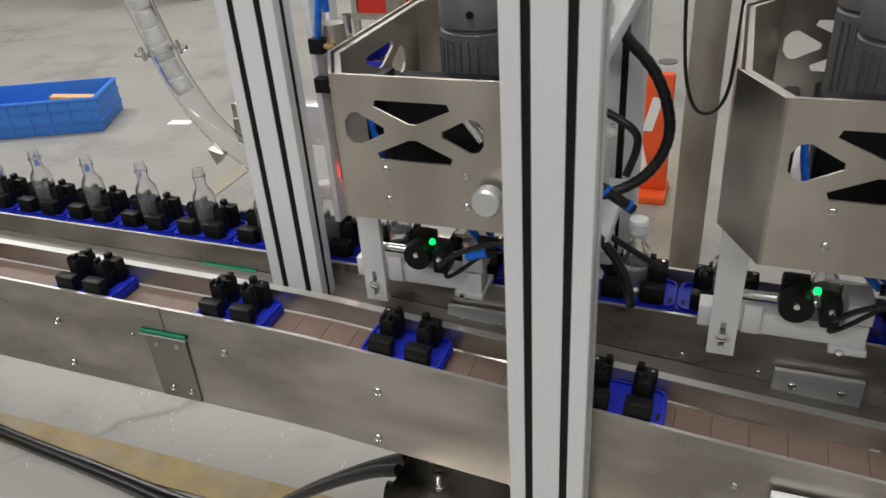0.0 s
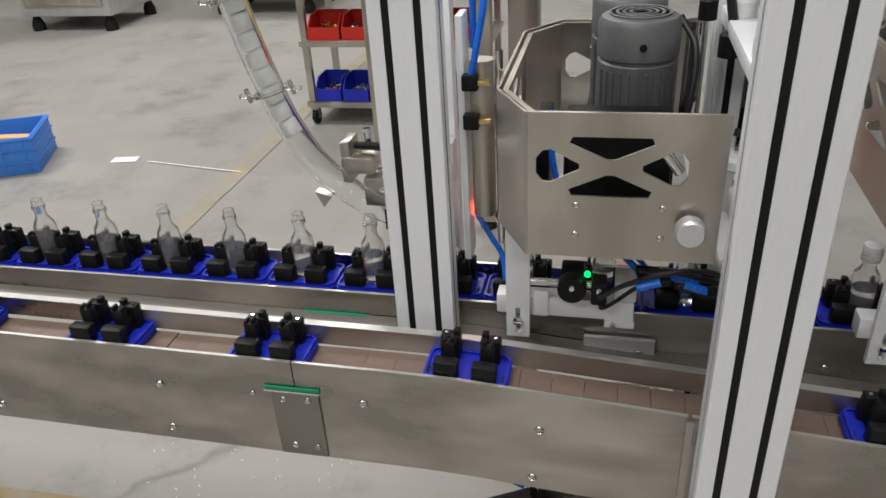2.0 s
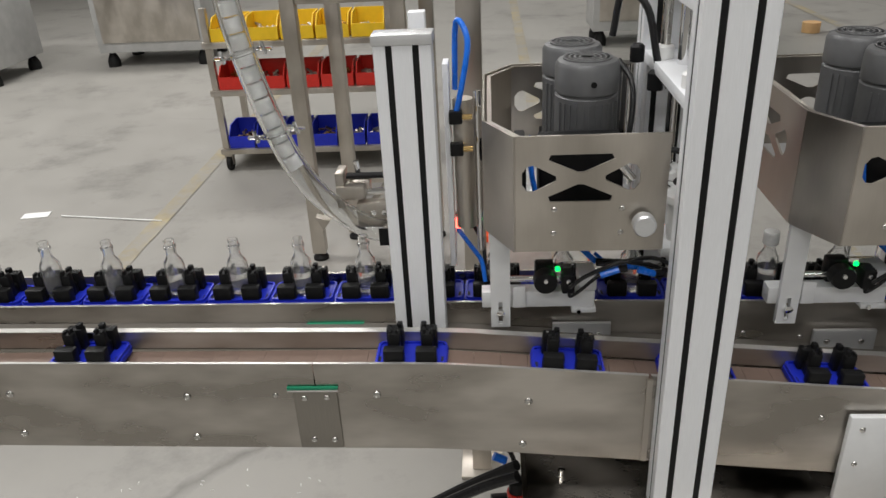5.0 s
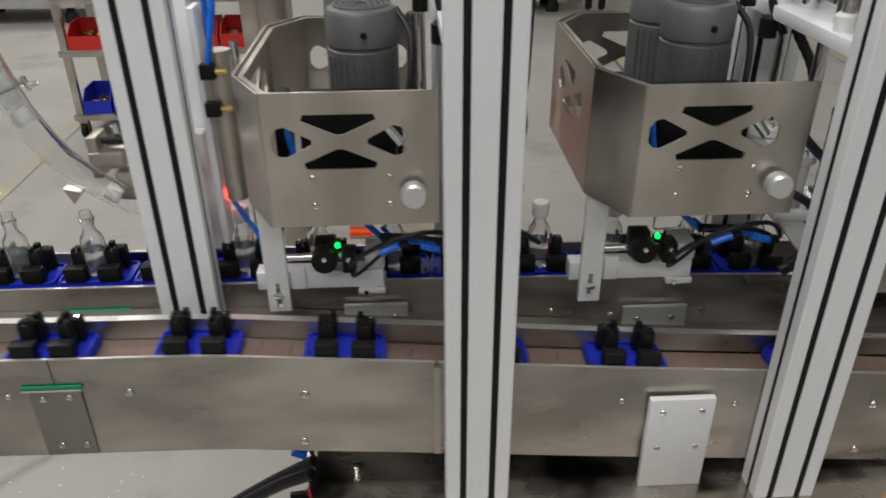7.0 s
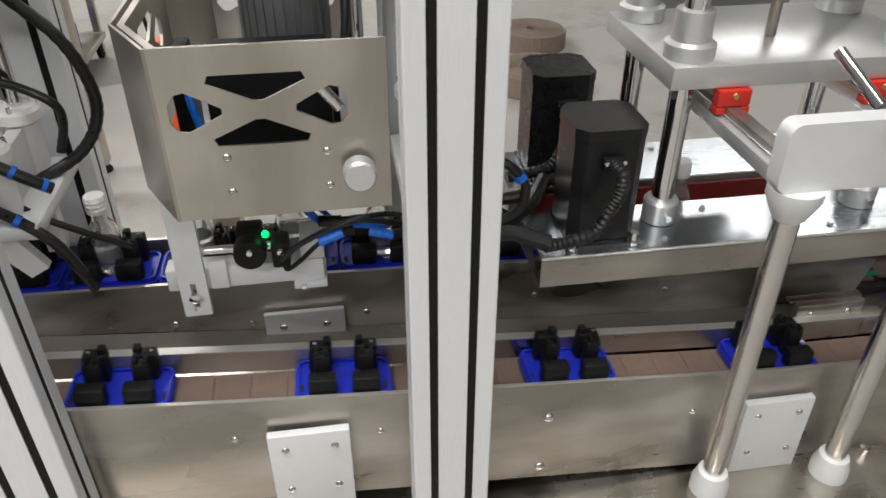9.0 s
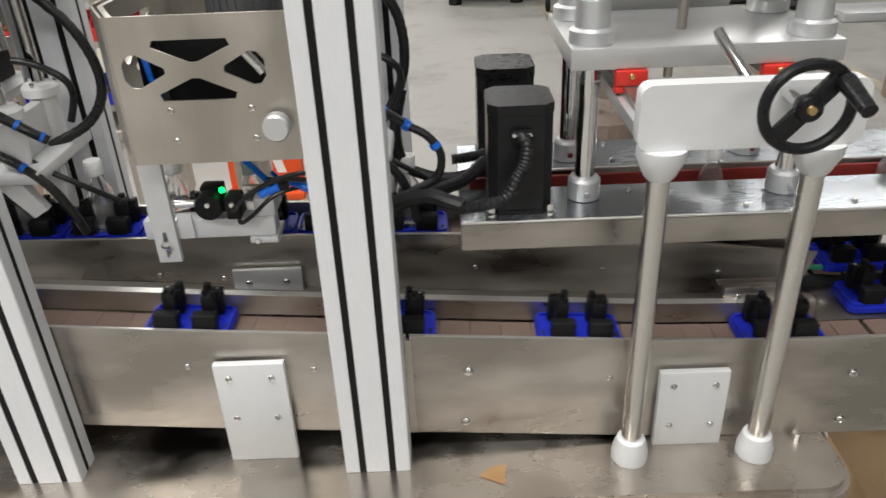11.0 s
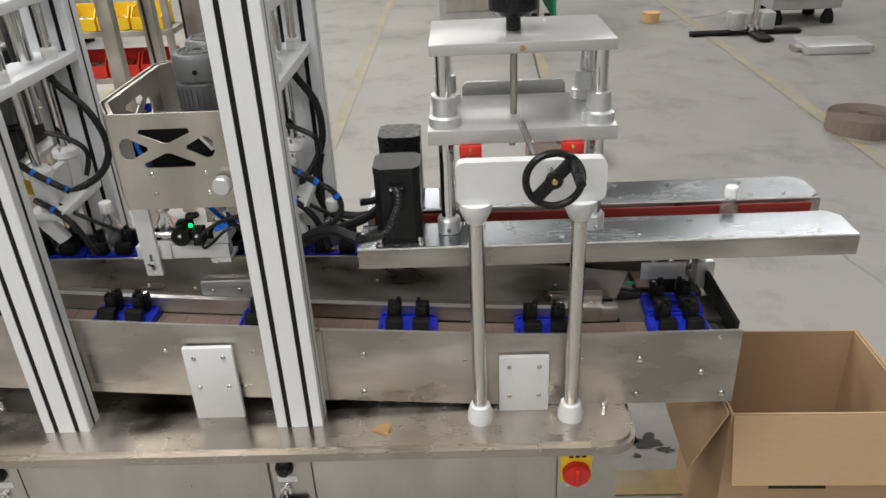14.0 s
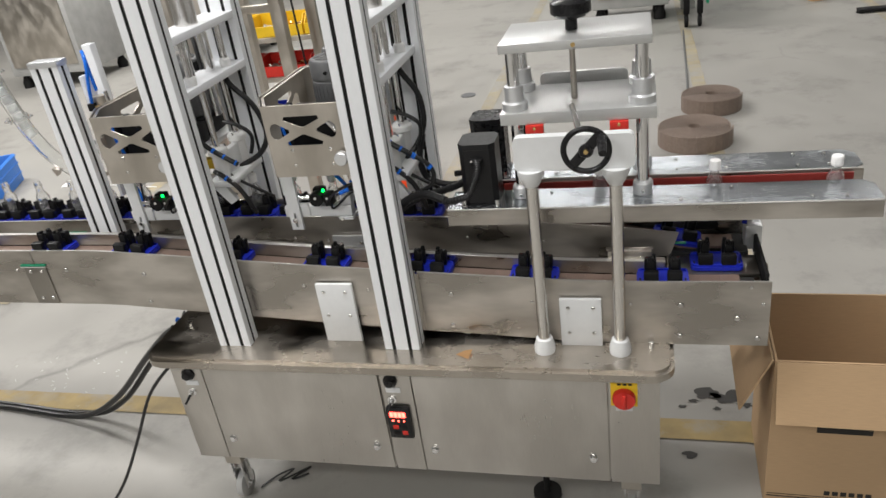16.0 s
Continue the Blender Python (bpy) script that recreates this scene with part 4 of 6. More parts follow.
# ---- side-belt bottle lifter ----
lift = thing("belt_clamp_unit", "bottle clamping unit with two steel trays and red belts", "machine")


def tray(y0, y1, lip_front):
    bm = slab([(0.285, y0), (1.10, y0), (1.122, y0 + 0.02) if not lip_front else (1.120, y0), (1.120, y1 - 0.02), (1.10, y1), (0.285, y1)], [], 0.003, Matrix.Translation((0, 0, 0.772)))
    t = part("tray", bm, TRAY, lift, "bright folded steel tray")
    part("tray_lip", box(0.285, 1.120, y0, y0 + 0.003, 0.738, 0.7717), STEEL, t)
    # Pale rod painted as the highlight along the tray's fold.
    part("tray_fold", rod((0.285, y0 + 0.0012, 0.7738), (1.119, y0 + 0.0012, 0.7738), 0.0019, 10), EDGE, t, "pale strip for the highlight along the rounded fold")
    part("tray_lip", box(0.285, 0.288, y0 + 0.0035, y1, 0.738, 0.7717), STEEL, t)
    part("tray_lip", box(1.117, 1.120, y0 + 0.0035, y1 - 0.02, 0.738, 0.7717), STEEL, t)
    return t


t1 = tray(0.080, 0.175, True)
t2 = tray(0.233, 0.335, False)
part("belt", box(0.30, 1.10, 0.1765, 0.1825, 0.742, 0.770, 0.002), BELT, lift, "dark red foam clamping belt")
part("belt", box(0.30, 1.10, 0.2215, 0.2275, 0.742, 0.770, 0.002), BELT, lift, "dark red foam clamping belt")
for t, yy in ((t1, (0.10, 0.155)), (t2, (0.255, 0.315))):
    for x in (0.50, 0.63, 0.76, 0.86, 1.00, 1.06):
        for y in yy:
            if (int(x * 100) + int(y * 1000)) % 3:
                part("tray_bolt", rev([(0.0038, 0.775), (0.0038, 0.778), (0.0024, 0.779)], (x, y, 0), 10), FASTENER, t)
for mx, my in ((0.357, 0.138), (0.352, 0.290)):
    z = 0.776
    bm = slab([(-0.042, -0.030), (-0.030, -0.042), (0.030, -0.042), (0.042, -0.030), (0.042, 0.030), (0.030, 0.042), (-0.030, 0.042), (-0.042, 0.030)], [], 0.118, Matrix.Diagonal((1, 1, 1, 1)) @ Matrix.Translation((mx, my, z + 0.004)) @ Matrix.Diagonal((0.9, 0.9, 1, 1)))
    mo = part("stepper_motor", bm, BLACK_GLOSS, lift, "black octagonal stepper motor")
    bm = slab([(-0.043, -0.030), (-0.030, -0.043), (0.030, -0.043), (0.043, -0.030), (0.043, 0.030), (0.030, 0.043), (-0.030, 0.043), (-0.043, 0.030)], [], 0.012, Matrix.Translation((mx, my, z + 0.1225)) @ Matrix.Diagonal((0.9, 0.9, 1, 1)))
    part("motor_lid", bm, BLACK_GLOSS, mo)
    part("motor_base", box(mx - 0.039, mx + 0.039, my - 0.039, my + 0.039, z - 0.0005, z + 0.0035), BLACK_GLOSS, mo)
    for sx in (-0.035, 0.035):
        part("motor_bolt", rod((mx + sx, my - 0.043, z), (mx + sx, my - 0.043, z + 0.014), 0.005, 8), CHROME, mo)
        part("motor_bolt", rod((mx + sx, my - 0.043, z), (mx + sx, my - 0.043, z + 0.004), 0.008, 12), CHROME, mo)
    part("conduit", tube([(mx, my - 0.045, z + 0.100), (mx + 0.004, my - 0.060, z + 0.095), (mx + 0.002, my - 0.066, z + 0.078), (mx - 0.006, my - 0.066, z + 0.06), (mx - 0.020, my - 0.068, z + 0.035), (mx - 0.05, my - 0.07, z + 0.027), (mx - 0.075, my - 0.072, z + 0.025)], 0.0075, 10, 9, rib=-0.0012), CABLE, mo, "ribbed black conduit")
    part("plug", box(mx - 0.012, mx + 0.012, my - 0.048, my - 0.0385, z + 0.092, z + 0.107, 0.002), BLACK, mo)
    for sx in (-0.009, 0.009):
        part("plug_screw", rev([(0.003, 0), (0.0025, -0.002)], (mx + sx, my - 0.048, z + 0.103), 8, axis="y"), CHROME, mo)
# guide columns and plates
fr = thing("height_adjust_frame", "aluminium height-adjust frame with chrome columns and red clamps", "machine frame")
for cx, cy in ((0.440, 0.142), (0.688, 0.142), (0.440, 0.272), (0.688, 0.272)):
    col = part("column", rod((cx, cy, 0.776), (cx, cy, 1.086), 0.0125, 20), CHROME, fr, "polished chrome guide column")
    part("column_foot", rev([(0.020, 0.776), (0.020, 0.800), (0.017, 0.804), (0.0126, 0.804)], (cx, cy, 0), 20), ALU_PLATE, col)
    part("foot_screw", rod((cx, cy - 0.026, 0.788), (cx, cy - 0.018, 0.788), 0.004, 8), CHROME, col)
    part("bushing", rev([(0.026, 0.9685), (0.026, 0.983), (0.020, 0.986), (0.019, 1.016), (0.0126, 1.017)], (cx, cy, 0), 24), ALU_PLATE, col, "flanged linear bushing")
part("lower_plate", box(0.412, 0.715, 0.110, 0.304, 0.944, 0.968, 0.0015), PLATE, fr)
part("upper_plate", box(0.420, 0.707, 0.112, 0.302, 1.0865, 1.104, 0.0015), PLATE, fr)
part("upper_plate_screw", rev([(0.0045, 0), (0.0045, -0.003)], (0.563, 0.112, 1.095), 12, axis="y"), BRASS, fr)
part("lead_screw", rod((0.555, 0.19, 0.9685), (0.555, 0.19, 1.086), 0.006, 12), STEEL_V, fr)
part("lead_screw", rod((0.555, 0.225, 0.90), (0.555, 0.225, 0.943), 0.006, 12), STEEL_V, fr)
hw = part("top_wheel", rev([(0.012, 1.105), (0.012, 1.125), (0.030, 1.130), (0.040, 1.138), (0.040, 1.158), (0.030, 1.164), (0.008, 1.166)], (0.555, 0.20, 0), 28), BLACK_GLOSS, fr, "black plastic top hand wheel")
part("wheel_grip", rod((0.58, 0.19, 1.166), (0.58, 0.19, 1.20), 0.009), BLACK, hw)
for x in (0.480, 0.644):
    rc = part("red_clamp", box(x - 0.018, x + 0.018, 0.104, 0.118, 0.926, 0.9435, 0.002), RED, fr, "red rail clamp block")
    part("clamp_leg", box(x - 0.018, x - 0.008, 0.104, 0.118, 0.918, 0.9255, 0.001), RED, rc)
    part("clamp_leg", box(x + 0.008, x + 0.018, 0.104, 0.118, 0.918, 0.9255, 0.001), RED, rc)
    part("clamp_bolt", rev([(0.004, 0), (0.003, -0.002)], (x, 0.104, 0.937), 8, axis="y"), BRASS, rc)
    part("rail", box(x - 0.0075, x + 0.0075, -0.010, 0.30, 0.9185, 0.9255), STEEL_V, fr)
for x in (0.47, 0.654):
    part("side_arm", box(x - 0.006, x + 0.006, -0.008, 0.30, 0.900, 0.915, 0.001), ALU_PLATE, fr)
part("rear_plate", slab(rounded(0.47, 0.66, 0.905, 0.985, 0.012), [], 0.010, upright(0.33)), PLATE, fr)
# front stand with two legs and the hand wheel
stand = thing("front_stand", "white aluminium crosshead on two steel legs with black hand wheel", "stand")
part("crosshead", slab(rounded(0.456, 0.674, 0.902, 0.968, 0.012), [], 0.020, upright(-0.032)), WHITE_METAL, stand)
for x in (0.484, 0.639):
    lg = part("leg", rod((x, -0.020, 0.515), (x, -0.020, 0.90), 0.0122, 20), LEG, stand, "round steel leg")
    part("leg_foot", rev([(0.022, 0.4905), (0.022, 0.504), (0.017, 0.522), (0.0124, 0.524)], (x, -0.020, 0), 24), WHITE_METAL, lg)
    part("leg_head", rev([(0.0124, 0.868), (0.016, 0.872), (0.025, 0.892), (0.025, 0.9018)], (x, -0.020, 0), 24), WHITE_METAL, lg)
hx, hz, hy = 0.592, 0.957, -0.078
bm = bmesh.new()
n, k = 40, 10
rg = []
for i in range(n):
    a = 2 * math.pi * i / n
    rg.append([bm.verts.new((hx + (0.039 + 0.0055 * math.cos(b)) * math.cos(a), hy + 0.0055 * math.sin(b), hz + (0.039 + 0.0055 * math.cos(b)) * math.sin(a))) for b in (2 * math.pi * j / k for j in range(k))])
for i in range(n):
    for j in range(k):
        bm.faces.new((rg[i][j], rg[(i + 1) % n][j], rg[(i + 1) % n][(j + 1) % k], rg[i][(j + 1) % k]))
wheel = part("hand_wheel", bm, BLACK_GLOSS, stand, "black plastic hand wheel with folding grip")
part("spoke", box(-0.036, 0.036, -0.004, 0.004, -0.009, 0.009, 0.002), BLACK_GLOSS, wheel, at=pose(hx, hy, hz, 0, -48, 0))
part("hub", rev([(0.011, 0.006), (0.013, -0.004), (0.011, -0.008), (0.005, -0.009)], (hx, hy, hz), 20, axis="y"), BLACK_GLOSS, wheel)
part("hub_screw", rev([(0.005, 0), (0.004, -0.002)], (hx, hy - 0.009, hz), 10, axis="y"), BRASS, wheel)
part("grip", rod((hx + 0.027, hy - 0.004, hz + 0.024), (hx + 0.030, hy - 0.045, hz + 0.010), 0.009, 14, 0.007), BLACK_GLOSS, wheel)
part("shaft", rod((hx, hy + 0.006, hz), (hx, -0.0325, hz), 0.006, 12), CHROME, wheel)
part("lever_handle", rod((0.575, 0.02, 0.955), (0.558, 0.075, 0.99), 0.006, 12), CHROME, stand)

# ---- cap chute ----
chute = thing("cap_chute", "clear curved cap chute tube with clamp rings", "chute")
TP = [(-0.640, 0.2, 0.836), (-0.690, 0.2, 0.848), (-0.752, 0.2, 0.897), (-0.790, 0.2, 0.957), (-0.808, 0.2, 1.006), (-0.826, 0.2, 1.067), (-0.840, 0.2, 1.13), (-0.85, 0.2, 1.20), (-0.855, 0.2, 1.30)]
part("tube", tube(TP, 0.0175, 14, 6, inner=0.0155), ACRYL, chute, "clear plastic tube")
for i, (px, py, pz) in enumerate(((-0.806, 0.2, 1.0), (-0.836, 0.2, 1.115))):
    d = Vector((-0.25, 0, 1)).normalized()
    c = Vector((px, py, pz))
    ring = part("clamp_ring", rod(c - d * 0.002, c + d * 0.002, 0.024, 20), ACRYL, chute)
    for s in (-1, 1):
        o = c + Vector((0.03 * s, -0.004, 0.006 * s))
        part("ring_ear", box(o.x - 0.012, o.x + 0.012, o.y - 0.004, o.y + 0.004, o.z - 0.0025, o.z + 0.0025, 0.001), ACRYL, ring)
        part("ring_bolt", rod(o - d * 0.008, o + d * 0.010, 0.003, 8), CHROME, ring)
part("outlet", box(-0.665, -0.622, 0.182, 0.218, 0.833, 0.846, 0.002), STEEL_V, chute)
part("outlet_tip", box(-0.668, -0.645, 0.180, 0.1815, 0.824, 0.852), BLACK, chute)
part("side_wedge", slab([(-0.764, 0.868), (-0.742, 0.862), (-0.754, 0.846)], [], 0.015, upright(0.19)), STEEL_V, chute)
part("outlet_block", box(-0.705, -0.655, 0.215, 0.24, 0.838, 0.878, 0.003), STEEL_V, chute)
part("bearing_block", box(-0.735, -0.690, 0.218, 0.25, 0.882, 0.905, 0.004), STEEL_V, chute)
for bx in (-0.678, -0.662):
    part("block_bolt", rod((bx, 0.213, 0.865), (bx, 0.209, 0.865), 0.004, 8), CHROME, chute)
cl = part("swivel_clamp", rev([(0.012, -0.015), (0.014, -0.01), (0.014, 0.01), (0.012, 0.015)], (-0.70, 0.25, 0.90), 16, axis="x"), STEEL_V, chute, "chrome swivel clamp")
part("clamp_bolt", rod((-0.70, 0.25, 0.89), (-0.705, 0.25, 0.935), 0.005, 10), CHROME, cl)
part("support_rod", rod((-0.72, 0.24, 0.915), (-0.64, 0.24, 0.915), 0.005, 10), BLACK, chute)
part("support_rod", rod((-0.71, 0.24, 0.888), (-0.64, 0.24, 0.888), 0.006, 10), CHROME, chute)
part("support_plate", box(-0.735, -0.722, 0.222, 0.262, 0.868, 0.925, 0.002), STEEL_V, chute)
part("support_arm", box(-0.64, -0.585, 0.23, 0.255, 0.87, 0.925, 0.002), ALU_PLATE, chute)
part("support_column", box(-0.612, -0.588, 0.262, 0.285, 0.60, 1.15, 0.001), ALU, chute)
ac = thing("air_cylinder", "slim pneumatic cylinder with blue hoses behind the post", "pneumatic cylinder")
part("barrel", rod((-0.535, 0.17, 0.86), (-0.535, 0.17, 1.05), 0.014), STEEL_V, ac)
part("guide", rod((-0.515, 0.17, 0.82), (-0.515, 0.17, 1.06), 0.005), CHROME, ac)
part("side_plate", box(-0.560, -0.552, 0.155, 0.19, 0.80, 1.10, 0.001), ALU, ac)
part("blue_hose", tube([(-0.545, 0.15, 1.03), (-0.535, 0.145, 1.07), (-0.525, 0.15, 1.13), (-0.54, 0.17, 1.15), (-0.545, 0.18, 1.06)], 0.004, 8), BLUE_HOSE, ac)
for z in (0.985, 1.03):
    part("fitting", box(-0.553, -0.535, 0.142, 0.155, z - 0.009, z + 0.009, 0.002), BLACK, ac)
    part("fitting_tip", rod((-0.535, 0.148, z), (-0.522, 0.148, z), 0.004, 8), BRASS, ac)
part("red_sensor", rev([(0.006, 0.848), (0.006, 0.860), (0.003, 0.862)], (-0.547, 0.19, 0), 12), SCREEN, ac, "glowing red sensor light")
part("blue_hose", tube([(-0.55, 0.2, 0.84), (-0.53, 0.18, 0.82), (-0.515, 0.17, 0.80), (-0.51, 0.16, 0.77)], 0.0035, 8), BLUE_HOSE, ac)
part("cable", tube([(-0.56, 0.22, 0.86), (-0.53, 0.2, 0.85), (-0.512, 0.18, 0.82), (-0.51, 0.17, 0.78)], 0.003, 8), CABLE, ac)

# ---- hoses and regulator beside the cabinet ----
ho = thing("floor_hoses", "pair of thick black hoses running along the floor", "hose")
part("hose", tube([(-0.466, 0.065, 0.472), (-0.53, 0.087, 0.424), (-0.64, 0.12, 0.325), (-0.83, 0.17, 0.145), (-1.03, 0.21, 0.03), (-1.3, 0.25, 0.010), (-1.7, 0.29, 0.010), (-2.4, 0.36, 0.010)], 0.0088, 10), CABLE, ho)
part("hose", tube([(-0.466, 0.095, 0.468), (-0.56, 0.13, 0.382), (-0.68, 0.17, 0.265), (-0.85, 0.215, 0.10), (-1.02, 0.24, 0.015), (-1.35, 0.27, 0.010), (-1.75, 0.31, 0.010), (-2.4, 0.42, 0.010)], 0.0088, 10), CABLE, ho)
single("power_cord", tube([(-0.39, -0.045, 0.457), (-0.415, -0.055, 0.445), (-0.49, -0.07, 0.365), (-0.56, -0.085, 0.235), (-0.645, -0.10, 0.09), (-0.72, -0.12, 0.008), (-0.80, -0.22, 0.006), (-0.86, -0.5, 0.006)], 0.0042, 8), CABLE, "thin black power cord hanging to the floor", "cable")
single("cord_scrap", tube([(-0.315, 0.00, 0.004), (-0.285, 0.045, 0.005), (-0.245, 0.065, 0.012), (-0.27, 0.02, 0.010), (-0.24, 0.05, 0.006), (-0.205, 0.085, 0.004), (-0.235, 0.03, 0.011), (-0.20, 0.06, 0.004)], 0.0026, 6), CABLE, "short tangled black cord end on the floor", "cable")
rg = thing("air_regulator", "small air regulator with black knob and red ring", "air regulator", pose(0.012, 0.10, -0.135))
part("body", rod((-0.478, 0.0, 0.485), (-0.478, 0.0, 0.535), 0.015), BLACK, rg)
part("red_ring", rod((-0.478, 0.0, 0.5355), (-0.478, 0.0, 0.542), 0.0165), RED, rg)
part("top_knob", rev([(0.013, 0.5425), (0.013, 0.565), (0.009, 0.57)], (-0.478, 0, 0), 16), BLACK, rg)
part("gauge", rod((-0.494, 0.0, 0.517), (-0.52, -0.003, 0.517), 0.016, 16), BLACK, rg)
part("brass_fitting", rod((-0.478, 0.0, 0.45), (-0.478, 0.0, 0.4845), 0.009, 6), BRASS, rg)
part("blue_hose", tube([(-0.478, 0.0, 0.45), (-0.478, -0.004, 0.43), (-0.47, 0.0, 0.40), (-0.45, 0.02, 0.36)], 0.005, 8), BLUE_HOSE, rg)
part("black_hose", tube([(-0.478, 0.01, 0.57), (-0.485, 0.02, 0.60), (-0.50, 0.05, 0.60)], 0.004, 8), CABLE, rg)
part("blue_fitting", rod((-0.495, 0.03, 0.58), (-0.515, 0.03, 0.59), 0.007, 10), BLUE_HOSE, rg)
part("holder", box(-0.478, -0.452, 0.016, 0.024, 0.47, 0.53), STEEL_V, rg)

# ---- carton ----
carton = thing("cardboard_box", "open brown corrugated cardboard box on the floor", "box", pose(0.953, 0.066, 0, 0, 0, -1.5))
W, D, H, T = 0.343, 0.275, 0.412, 0.005
part("front_wall", box(0, W, 0, T, 0.001, H), CARD, carton)
part("back_wall", box(0, W, D - T, D, 0.001, H), CARD, carton)
part("left_wall", box(0, T, T, D - T, 0.001, H), CARD, carton)
part("right_wall", box(W - T, W, T, D - T, 0.001, H), CARD, carton)
part("bottom", box(T, W - T, T, D - T, 0.001, 0.006), CARD, carton)
part("front_flap", box(0.003, W - 0.003, -0.002, 0.002, -0.138, 0), CARD, carton, "folded-down front flap", at=pose(0, -0.004, H, -18, 0, 0))
part("left_flap", box(-0.002, 0.002, 0.003, D - 0.003, -0.15, 0), CARD, carton, at=pose(-0.004, 0, H, 0, 24, 0))
part("right_flap", box(-0.002, 0.002, 0.003, D - 0.003, -0.15, 0), CARD, carton, at=pose(W + 0.004, 0, H, 0, -12, 0))
part("hand_hole", box(0.095, 0.205, -0.0008, -0.0002, 0.225, 0.248), INK, carton)
part("print_line", box(0.005, W - 0.005, -0.0008, -0.0002, 0.028, 0.031), INK, carton)
part("print_line", box(0.005, W - 0.005, -0.0008, -0.0002, 0.036, 0.0375), INK, carton)
for i in range(6):
    part("print_mark", box(0.125 + i * 0.017, 0.137 + i * 0.017, -0.0010, -0.0002, 0.043, 0.055), INK, carton)

# ---- background ----
crate = thing("plastic_crate", "light blue plastic crate holding a strip of wood", "crate", pose(-2.90, 2.05, 0, 0, 0, 24) @ Matrix.Diagonal((0.9, 0.72, 0.85, 1)))
for x0, x1, y0, y1 in ((-0.72, 0, 0, 0.012), (-0.72, 0, 0.428, 0.44), (-0.72, -0.708, 0.0125, 0.4275), (-0.012, 0, 0.0125, 0.4275)):
    part("side", box(x0, x1, y0, y1, 0.001, 0.20, 0.002), CRATE, crate)
part("bottom", box(-0.707, -0.013, 0.013, 0.427, 0.001, 0.012), CRATE, crate)
for z in (0.065, 0.135, 0.19):
    part("rib", box(-0.73, 0.01, -0.008, -0.0005, z - 0.004, z + 0.004), CRATE, crate)
    part("rib", box(0.0005, 0.008, 0.0, 0.44, z - 0.004, z + 0.004), CRATE, crate)
for i in range(7):
    part("rib", box(-0.68 + i * 0.105, -0.672 + i * 0.105, -0.007, -0.0005, 0.02, 0.19), CRATE, crate)
single("wood_strip", box(-0.1, 0.12, -0.025, 0.025, 0.14, 0.16, 0.002), TAN, "short strip of brown wood inside the crate", "wood", at=pose(-3.13, 2.12, -0.02, 0, 4, 20))
single("crate_prop", box(-3.2, -3.06, 2.05, 2.18, 0.0125, 0.118), CARD, "cardboard block inside the blue crate", "box")


def bin_row(parent, x0, x1, y, z, material, n):
    w = (x1 - x0) / n
    for i in range(n):
        a = x0 + i * w + 0.006
        b = a + w - 0.012
        bm = box(a, b, y, y + 0.006, z, z + 0.06)
        box(a, b, y + 0.16, y + 0.166, z, z + 0.11, bm=bm)
        for s in (a, b - 0.006):
            slab([(y + 0.006, z), (y + 0.16, z), (y + 0.16, z + 0.11), (y + 0.05, z + 0.105), (y + 0.006, z + 0.06)], [], 0.006, Matrix.Translation((s, 0, 0)) @ Matrix(((0, 0, 1, 0), (1, 0, 0, 0), (0, 1, 0, 0), (0, 0, 0, 1))), bm=bm)
        box(a, b, y, y + 0.166, z, z + 0.005, bm=bm)
        t = single("storage_bin", bm, material, "small open plastic storage bin holding metal screws", "storage bin", group="bins on the cart")
        fill = bmesh.new()
        for k in range(26):
            px, py = random.uniform(a + 0.02, b - 0.02), random.uniform(y + 0.02, y + 0.14)
            pz = z + 0.012 + random.random() * 0.04
            d = Vector((random.uniform(-1, 1), random.uniform(-1, 1), random.uniform(-0.4, 0.4))).normalized() * 0.016
            rod(Vector((px, py, pz)) - d, Vector((px, py, pz)) + d, 0.007, 6, bm=fill)
        part("screws", fill, STEEL_V if i % 3 else BRASS, t, "heap of loose metal screws")


cart = thing("parts_cart", "steel parts cart on casters with three shelves of bins", "cart")
CX0, CX1, CY0, CY1 = -1.85, -0.95, 2.74, 3.14
for x in (CX0, CX1 - 0.03):
    for y in (CY0, CY1 - 0.03):
        part("upright", box(x, x + 0.03, y, y + 0.03, 0.11, 0.80), STEEL_V, cart)
for z in (0.118, 0.415, 0.645):
    part("shelf", box(CX0 - 0.01, CX1 + 0.01, CY0 - 0.012, CY1 + 0.01, z - 0.028, z, 0.002), STEEL_V, cart, "steel cart shelf")
for x in (CX0 + 0.02, CX1 - 0.02):
    for y in (CY0 + 0.02, CY1 - 0.02):
        c = part("caster", box(x - 0.02, x + 0.02, y - 0.02, y + 0.02, 0.075, 0.0898), STEEL_V, cart)
        part("wheel", rev([(0.032, -0.013), (0.04, -0.01), (0.04, 0.01), (0.032, 0.013)], (x, y, 0.04), 16, axis="x"), RUBBER, c)
        part("fork", box(x - 0.019, x - 0.015, y - 0.015, y + 0.015, 0.03, 0.0748), STEEL_V, c)
        part("fork", box(x + 0.015, x + 0.019, y - 0.015, y + 0.015, 0.03, 0.0748), STEEL_V, c)
bin_row(cart, CX0 + 0.03, CX1 - 0.03, CY0 + 0.005, 0.1185, BLUE, 6)
bin_row(cart, CX0 + 0.03, CX1 - 0.03, CY0 + 0.005, 0.4155, RED, 5)
bin_row(cart, CX0 + 0.03, CX1 - 0.03, CY0 + 0.005, 0.6455, YELLOW, 5)

